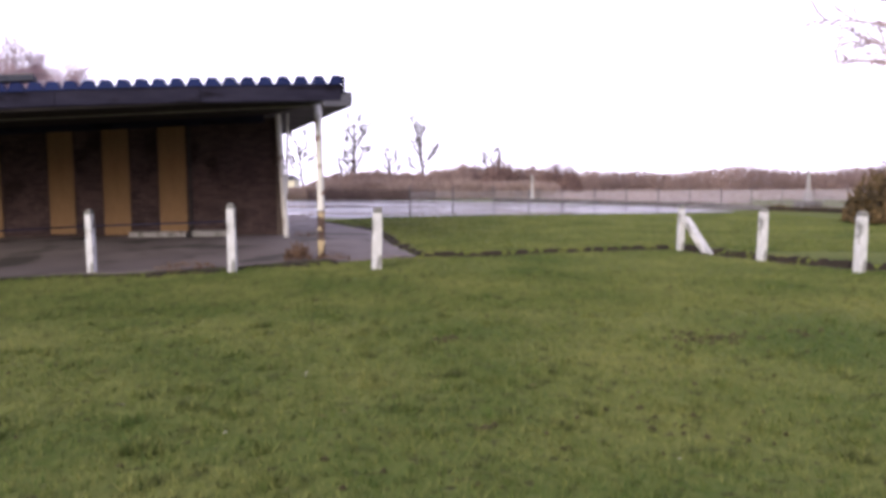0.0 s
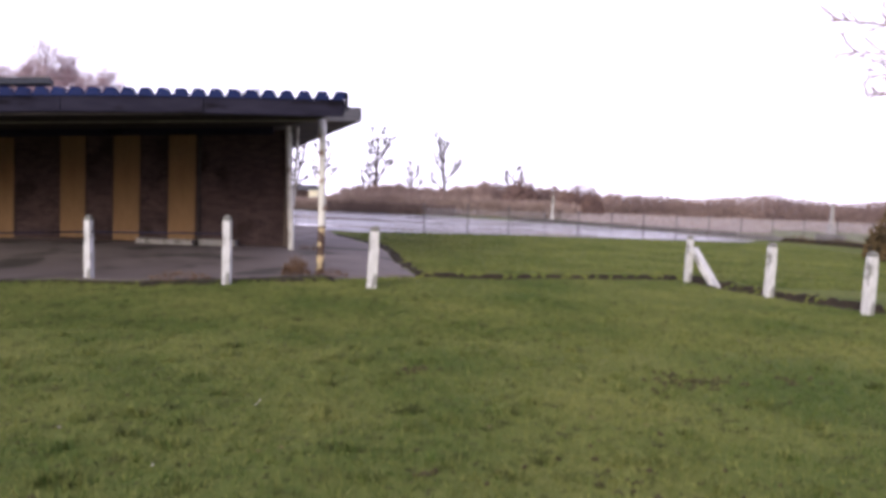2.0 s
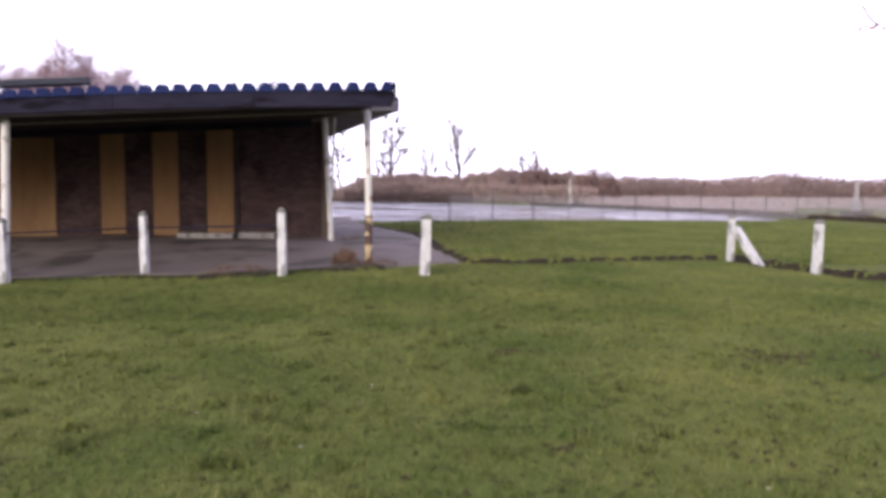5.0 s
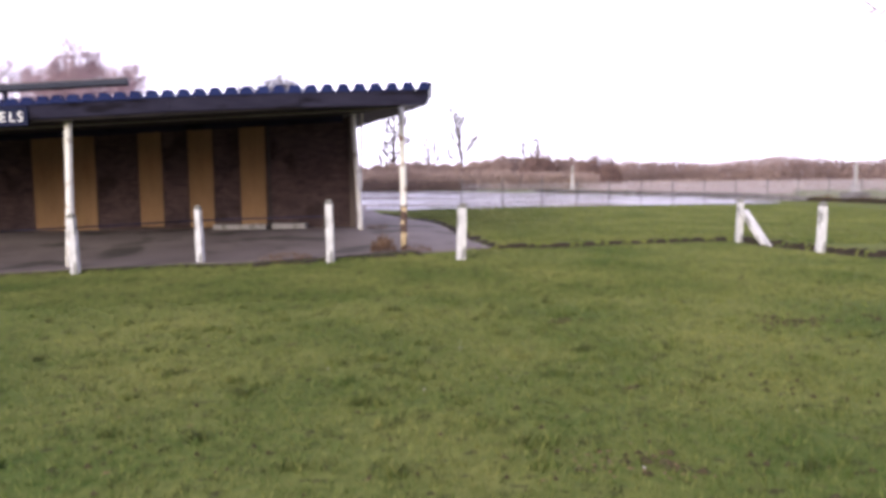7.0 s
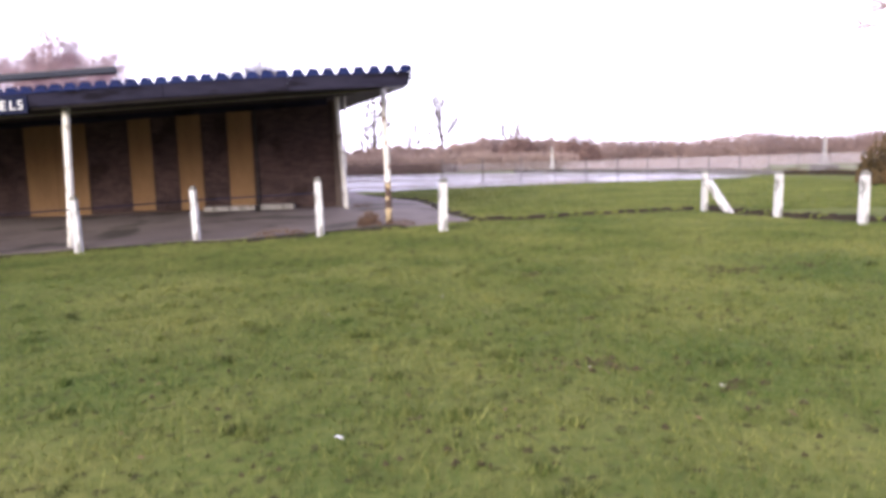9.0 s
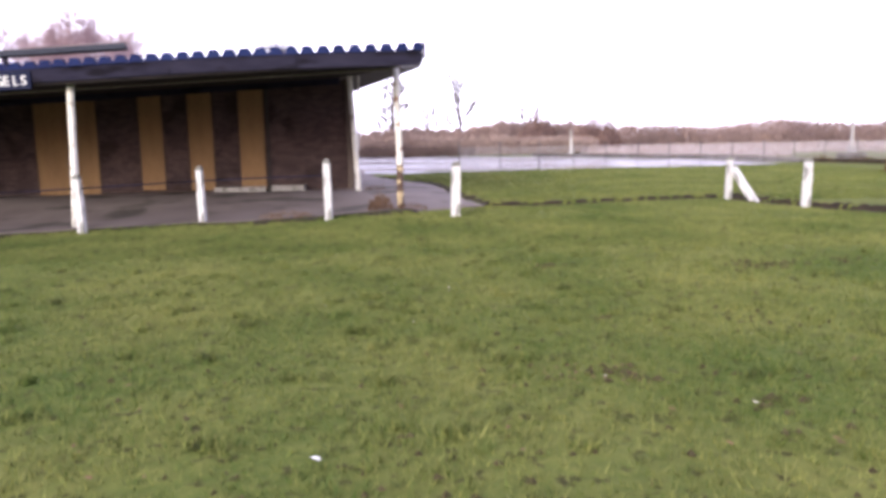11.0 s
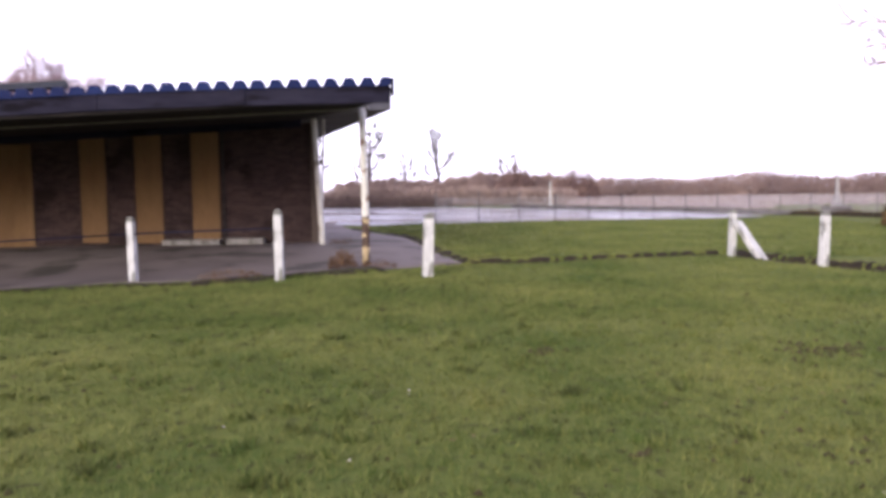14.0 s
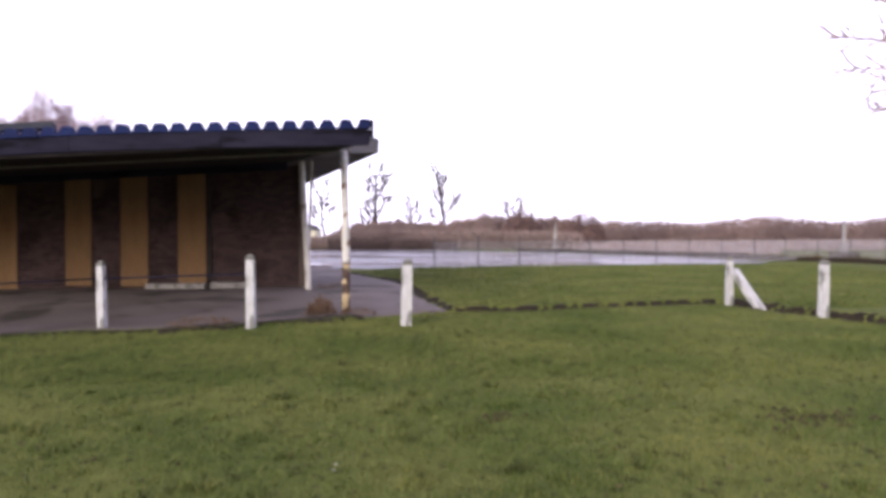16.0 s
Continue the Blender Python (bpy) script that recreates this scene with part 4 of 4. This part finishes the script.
# big tree off to one side whose branch tips reach into view
def reaching_tree():
    rnd = random.Random(9)
    ob = thing("bare_tree", (34.5, 47, 0), "tall bare tree with long branches reaching over the field", "tree")
    bm = bmesh.new()
    tube(bm, [(0, 0, -0.2), (0.2, 0, 5), (-0.1, 0.2, 10), (0.1, 0, 16), (0, 0, 21)], [0.55, 0.45, 0.36, 0.24, 0.08], 10)
    part("trunk", bm, M["bark"], ob)
    for z, ex, ey, ez in ((6.5, -9.6, -1.2, 8.8), (8.5, -10.4, -1.0, 11.3), (10, -12.0, -2.0, 12.9), (12, -12.8, -1.5, 15.8), (13, -10.8, -2.4, 17.2), (9, -8.4, -2.2, 13.8), (7, -7.6, 1.0, 10.4), (12, 6, 3, 18.0), (9, 7, -2, 14.0)):
        bm = bmesh.new()
        a, e = Vector((0, 0, z)), Vector((ex, ey, ez))
        pts = [a + (e - a) * s + Vector((0, 0.3 * math.sin(4 * s), 1.1 * math.sin(math.pi * s))) for s in np.linspace(0, 1, 8)]
        tube(bm, pts, [0.15 * (1 - 0.78 * s) for s in np.linspace(0, 1, 8)], 6)
        for k in range(26):
            s = rnd.uniform(0.35, 1.0)
            i = min(6, int(s * 7))
            q = pts[i].lerp(pts[i + 1], s * 7 - i)
            d = (e - a).normalized() + Vector((rnd.uniform(-0.7, 0.7), rnd.uniform(-0.7, 0.7), rnd.uniform(-0.75, 0.7)))
            d = d.normalized() * rnd.uniform(0.7, 2.2)
            m = q + d * 0.5 + Vector((rnd.uniform(-0.15, 0.15), 0, rnd.uniform(-0.15, 0.15)))
            tube(bm, [q, m, q + d], [0.045, 0.034, 0.016], 4, False)
            for _ in range(4):
                w = d * 0.45 + Vector((rnd.uniform(-0.5, 0.5), rnd.uniform(-0.5, 0.5), rnd.uniform(-0.5, 0.5)))
                o = q.lerp(q + d, rnd.uniform(0.3, 1))
                tube(bm, [o, o + w * 0.8], [0.026, 0.012], 3, False)
        # paler than the trunk: sky glare is put into the branch colour
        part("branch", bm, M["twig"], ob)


reaching_tree()


def clumps(name, where, count, size, mat, label, category, seed, shape="twig", flat=0.5):
    """A thicket as one mesh of many small crossed slivers; where(rng) gives a base point and a height."""
    rng = np.random.default_rng(seed)
    base, tall = where(rng, count)
    u = rng.random(count)
    hgt = tall * (1 - u ** 1.6 * 0.95)
    pos = base.copy()
    pos[:, 2] += hgt * rng.random(count) ** flat
    ang = rng.random(count) * math.pi
    tip = rng.normal(0, 0.35, (count, 2))
    s = size * (0.5 + rng.random(count))
    w = s * (0.35 if shape == "leaf" else 0.13)
    dxy = np.stack([np.cos(ang), np.sin(ang)], 1)
    a = pos.copy()
    b = pos.copy()
    a[:, :2] -= dxy * w[:, None]
    b[:, :2] += dxy * w[:, None]
    c = pos.copy()
    c[:, :2] += tip * s[:, None] + dxy * w[:, None] * 0.3
    c[:, 2] += s * (0.6 + 0.5 * rng.random(count))
    vv = np.stack([a, b, c], 1).reshape(-1, 3)
    ff = np.arange(count * 3).reshape(-1, 3)
    ob = new(name, mesh_of(name, vv.tolist(), ff.tolist(), mat))
    return tagged(ob, label, category, kind="stuff")


def band(x0, x1, y0, y1, tops, jag=0.25, bumps=1.3):
    """Bases along a strip with a height that follows tops (x, h) and an uneven outline."""
    def where(rng, n):
        x = x0 + (x1 - x0) * rng.random(n)
        y = y0 + (y1 - y0) * rng.random(n)
        h = np.interp(x, [t[0] for t in tops], [t[1] for t in tops])
        h = h * (1 + jag * (np.sin(x * bumps) * 0.5 + np.sin(x * bumps * 2.7 + 1) * 0.3 + np.sin(x * bumps * 6.1 + 2) * 0.3))
        return np.stack([x, y, np.zeros(n)], 1), h
    return where


clumps("hedge", band(-38.9, 13.8, 80, 84, [(-38.9, 1.12), (-14.4, 1.23), (-12.6, 2.13), (-0.7, 2.02), (13.8, 1.68)], 0.10, 0.8), 42000, 0.42, M["sedge"], "tall brown winter reeds and scrub along the car park", "scrub", 1)
clumps("low_hedge", band(-13.2, 0.3, 77, 78.5, [(-13.2, 1.15), (0.3, 1.09)], 0.1, 2.2), 9000, 0.22, M["dark_hedge"], "low dark bare hedge before the reeds", "hedge", 2)
clumps("scrub", band(-15.2, 15.4, 96, 102, [(-15.2, 2.86), (-10.8, 3.12), (-6.5, 3.12), (2.3, 3.38), (6.6, 4.03), (10.9, 3.77), (15.4, 3.12)], 0.14, 0.55), 36000, 0.55, M["brush"], "brown leafless scrub behind the reeds", "scrub", 3)
clumps("woodland", band(10.6, 132.9, 118, 128, [(10.6, 3.68), (22.3, 3.33), (37.3, 3.56), (50.4, 4.14), (62.4, 3.68), (77.5, 4.37), (97.6, 5.29), (132.9, 6.90)], 0.16, 0.28), 95000, 0.55, M["brush"], "distant brown winter woodland along the field", "woodland", 4)
# lavender-pale slivers carry the haze over the field in their colour
clumps("field_grass", band(13.5, 24.0, 55, 64, [(13.5, 0.10), (24.0, 0.22)], 0.2, 0.9), 9000, 0.3, M["haze_grass"], "rough dead grass beyond the low barrier, paled for haze", "grass", 6)
clumps("field_grass", band(11.5, 92.4, 64, 116, [(11.5, 0.5), (92.4, 0.6)], 0.2, 0.5), 40000, 0.4, M["haze_grass"], "rough winter grass in the field, paled for haze", "grass", 5)


BANK = [(12.8, 56.2), (15.6, 51.2), (17.5, 45.3), (18.6, 42.2), (19.9, 39.6), (20.9, 36.4), (22.2, 32.4), (25.0, 28.0)]


def along_bank(rng, n):
    k = np.array(BANK)
    cut = np.concatenate([[0], np.cumsum(np.hypot(*np.diff(k, axis=0).T))])
    s = rng.random(n) * cut[-1]
    x, y = np.interp(s, cut, k[:, 0]) + rng.normal(0, 0.16, n), np.interp(s, cut, k[:, 1]) + rng.normal(0, 0.16, n)
    return np.stack([x, y, land(x, y)], 1), 0.27 * (1 + 0.25 * np.sin(s * 2.3) + 0.2 * np.sin(s * 5.9))


strip("earth_bank", BANK, 0.7, 0.22, M["soil"], "low dark earth bank along the edge of the lawn", "bank", 0.12, 0.2)
clumps("bank_weeds", along_bank, 12000, 0.10, M["bush"], "low dark dead weeds on the earth bank", "weeds", 31)


def dome(cx, cy, r, h):
    def where(rng, n):
        a, q = rng.random(n) * 2 * math.pi, np.sqrt(rng.random(n))
        x, y = cx + r * q * np.cos(a), cy + r * q * np.sin(a)
        t = h * np.sqrt(np.clip(1 - q * q, 0.02, 1)) * (1 + 0.12 * np.sin(a * 5) + 0.1 * np.sin(a * 9 + 1))
        return np.stack([x, y, np.zeros(n)], 1), t
    return where


def shrub(name, cx, cy, r, h, count, size, mat, label, seed, shape="twig"):
    ob = clumps(name, dome(cx, cy, r, h), count, size, M[mat], label, "bush", seed, shape)
    if not name.startswith("dry"):
        del ob["kind"]
    return ob


shrub("round_bush", 8.3, 93, 2.8, 4.7, 6000, 0.5, "shrub", "rounded bare brown bush behind the fence", 11)
shrub("round_bush", 15.6, 93, 3.1, 4.4, 6000, 0.5, "shrub", "rounded bare brown bush behind the fence", 12)
shrub("round_bush", 3.5, 95, 2.0, 4.4, 4000, 0.5, "brush", "ochre brown bush behind the fence", 13)
shrub("olive_bush", 18.0, 26.5, 2.3, 2.3, 9000, 0.16, "bush", "dense olive brown bush at the edge of the lawn", 14, "leaf")
shrub("dry_clump", -1.6, 13.75, 0.26, 0.36, 380, 0.09, "dry", "dry reddish brown weeds at the canopy post foot", 15)
shrub("dry_clump", -0.95, 13.7, 0.34, 0.12, 200, 0.06, "dry", "low dry weeds on bare soil beside the canopy post", 16)
shrub("dry_clump", -2.35, 18.6, 0.35, 0.25, 350, 0.07, "dry", "dead brown weeds at the pavilion corner", 17)
shrub("dry_clump", -3.2, 12.35, 0.5, 0.10, 200, 0.06, "dry", "low brown weeds on the soil border", 18)

# far house with a sunlit-looking pale gable
house = thing("house", (-29.2, 150, 0), "small distant house with pale yellow gable and dark roof", "house")
part("wall", boxed(-1.6, 0.1, 0, 6, -0.2, 2.9), M["house_wall"], house)
bm = bmesh.new()
v = [bm.verts.new(p) for p in ((-7.5, -0.3, 2.6), (0.3, -0.3, 2.9), (0.3, 6.3, 2.9), (-7.5, 6.3, 2.6), (-6.8, 3, 3.9), (-0.6, 3, 4.0))]
for q in ((0, 1, 5, 4), (2, 3, 4, 5), (1, 2, 5), (3, 0, 4), (3, 2, 1, 0)):
    bm.faces.new([v[i] for i in q])
part("roof", bm, M["slate"], house)
part("wall", boxed(-7.2, -1.6, 0.1, 5.9, -0.2, 2.7), M["brick"], house)
part("window", boxed(-4.4, -3.4, -0.03, 0.02, 0.9, 1.8), M["glass"], house)

# ---- grass, weeds and leaves ----
def turf(name, count, seed, region, size, label, mat):
    rng = np.random.default_rng(seed)
    x, y = region(rng, count)
    count = len(x)
    z = land(x, y)
    blades = 3
    P = np.repeat(np.stack([x, y, z], 1), blades, 0)
    n = count * blades
    P[:, :2] += rng.normal(0, 0.018, (n, 2))
    ang = rng.random(n) * 2 * math.pi
    w = size * 0.10 * (0.6 + 0.8 * rng.random(n))
    h = size * (0.5 + rng.random(n))
    side = np.stack([np.cos(ang), np.sin(ang), 0 * ang], 1) * w[:, None]
    lean = np.stack([rng.normal(0, 0.45, n), rng.normal(0, 0.45, n), np.ones(n)], 1) * h[:, None]
    P[:, 2] -= 0.006
    V = np.stack([P - side, P + side, P + lean], 1).reshape(-1, 3)
    F = np.arange(n * 3).reshape(-1, 3)
    ob = new(name, mesh_of(name, V.tolist(), F.tolist(), M[mat]))
    return tagged(ob, label, "grass", kind="stuff")


def near_lawn(rng, n):
    x, y = rng.normal(0.9, 4.6, n), rng.normal(4.6, 4.0, n)
    y = np.where(y > 11.7, 23.4 - y, y)          # none on the tarmac
    return x, y


def lawn_edges(rng, n):
    """Longer tufts along the ditch and the edge of the tarmac."""
    k = rng.integers(0, len(DITCH) - 2, n)
    s = rng.random(n)
    D = np.array(DITCH)
    p = D[k] * (1 - s[:, None]) + D[k + 1] * s[:, None]
    q = np.where(rng.random(n) < 0.75, -1, 1) * rng.uniform(0.07, 0.34, n)
    return p[:, 0] - q * 0.5, p[:, 1] + q


def tarmac_edge(rng, n):
    x = -12 + 11.1 * rng.random(n)
    return x, np.interp(x, (-12, -8.3, -6.9, -3.4, -2.1, -0.9), (11.7, 11.75, 12.05, 12.25, 12.45, 13.2)) + 0.07 * rng.normal(0, 1, n)


def lawn_rest(rng, n):
    """The lawn as far as the tarmac and the ditch."""
    x, y = -8 + 17.5 * rng.random(n), 8.0 + 8.4 * rng.random(n)
    limit = np.interp(x, (-8.3, -6.9, -3.4, -2.1, -0.9, 0.4, 2.1, 3.85, 6.25, 6.8, 7.75, 9.3), (11.6, 11.95, 12.2, 12.4, 13.1, 14.05, 14.4, 15.1, 16.3, 14.6, 12.7, 10.6))
    y = np.where(y > limit, 8.0 + (limit - 8.0) * rng.random(n), y)
    keep = ditch_gap(x, y)[0] > np.where(x > 6.3, 0.27, 0.15)
    return x[keep], y[keep]


def far_lawn(rng, n):
    """The lawn between the ditch, the path and the car park."""
    y = 14.7 + 21.5 * rng.random(n) ** 1.3
    left = np.interp(y, (14.7, 15.3, 17.5, 19.6, 22.0, 25.5, 29.0, 34.0), (0.75, 0.6, 0.05, -0.3, -0.9, -1.9, -3.4, -2.0))
    x = left + (17.0 - left) * rng.random(n)
    d, far = ditch_gap(x, y)
    keep = far & (d > np.where(x > 6.3, 0.3, 0.18))
    return x[keep], y[keep]


turf("lawn_grass", 100000, 21, near_lawn, 0.040, "short mown grass blades of the lawn", "blade")
turf("lawn_grass", 55000, 25, lawn_rest, 0.042, "short mown grass blades near the ditch and the tarmac", "blade")
turf("far_lawn_grass", 45000, 26, far_lawn, 0.062, "short grass blades of the lawn beyond the ditch", "blade")
turf("edge_grass", 200, 22, lawn_edges, 0.036, "ragged grass along the ditch", "blade")
def tufts(rng, n):
    """Small clumps left longer by the mower."""
    m = 420
    cx, cy = near_lawn(rng, m)
    k = rng.integers(0, m, n)
    return cx[k] + rng.normal(0, 0.035, n), cy[k] + rng.normal(0, 0.03, n)


turf("grass_tufts", 10000, 24, tufts, 0.062, "longer grass tufts dotted over the lawn", "blade")
turf("edge_grass", 4000, 23, tarmac_edge, 0.06, "ragged grass along the tarmac edge", "blade")
def scatter(name, spots, size, mat, label, category, seed, kind="stuff"):
    rnd = random.Random(seed)
    v, f = [], []
    for x, y in spots:
        z = float(land(x, y)) + 0.02
        s, a, t = size * rnd.uniform(0.6, 1.3), rnd.uniform(0, 6.28), rnd.uniform(-0.4, 0.4)
        i = len(v)
        ring = [(1, 0), (0.45, 0.5), (-0.4, 0.45), (-1, 0.05), (-0.4, -0.4), (0.5, -0.5)]
        for p, q in ring:
            v.append((x + s * (p * math.cos(a) - q * math.sin(a)), y + s * (p * math.sin(a) + q * math.cos(a)), z + s * p * t * 0.5 + abs(q) * s * 0.35))
        v.append((x, y, z + 0.002))
        f += [(i + k, i + (k + 1) % 6, i + 6) for k in range(6)]
    ob = new(name, mesh_of(name, v, f, M[mat]))
    return tagged(ob, label, category, kind=kind)


rl = random.Random(77)
spots = []
for _ in range(100):
    y = 1.4 + 10 * rl.random() ** 1.3
    spots.append((0.7 + rl.uniform(-1, 1) * (1.2 + 0.6 * y), y))
scatter("fallen_leaves", spots, 0.018, "leaf", "scattered brown fallen leaves on the lawn", "leaves", 3)
spots = [(1.07 + rl.gauss(0, 0.2), 2.72 + rl.gauss(0, 0.11)) for _ in range(40)]
scatter("leaf_pile", spots, 0.014, "leaf", "patch of reddish brown leaves in the grass", "leaves", 4)
scatter("paper_scraps", [(1.10, 2.66), (0.13, 5.2), (-0.87, 4.55), (1.80, 2.3), (-0.1, 4.07), (4.6, 8.58), (2.26, 3.64), (0.12, 5.3)], 0.017, "litter", "few pale scraps lying in the grass", "litter", 5)
scatter("paper_scrap", [(-0.305, 1.55)], 0.034, "letter", "curled white scrap of paper lying in the grass", "litter", 8, "")


def crumbs(name, spots, size, mat, label, category, seed):
    """Small rough clods pressed into the turf."""
    rnd = random.Random(seed)
    v, f = [], []
    for x, y in spots:
        z = float(land(x, y))
        s = size * rnd.uniform(0.4, 1.4)
        i = len(v)
        for k in range(6):
            a, q = k * 1.047, rnd.uniform(0.6, 1.2)
            v.append((x + s * q * math.cos(a) * 1.3, y + s * q * math.sin(a), z + 0.004))
        v.append((x + rnd.uniform(-0.3, 0.3) * s, y, z + 0.022 + s * rnd.uniform(0.15, 0.45)))
        f += [(i + k, i + (k + 1) % 6, i + 6) for k in range(6)]
    ob = new(name, mesh_of(name, v, f, M[mat]))
    return tagged(ob, label, category, kind="stuff")


rc = random.Random(101)
spots = []
for cx, cy, sx, sy, n in ((3.48, 6.6, 0.20, 0.16, 60), (3.1, 6.2, 0.05, 0.05, 8), (4.35, 6.75, 0.08, 0.08, 12), (1.13, 6.46, 0.14, 0.07, 16), (1.1, 2.75, 0.16, 0.08, 22), (1.85, 2.3, 0.10, 0.06, 10), (2.4, 4.2, 0.3, 0.12, 14), (1.33, 4.12, 0.04, 0.03, 5)):
    spots += [(rc.gauss(cx, sx), rc.gauss(cy, sy)) for _ in range(n)]
crumbs("worn_turf", spots, 0.026, "clod", "patches of dark clods where the turf is worn", "soil", 6)
spots = []
for _ in range(620):
    y = 1.2 + 10.4 * rc.random() ** 1.4
    spots.append((1.2 + rc.uniform(-1, 1) * (1.4 + 0.62 * y), y))
crumbs("worm_casts", spots[::2], 0.016, "clod", "small dark worm casts dotted over the lawn", "soil", 7)
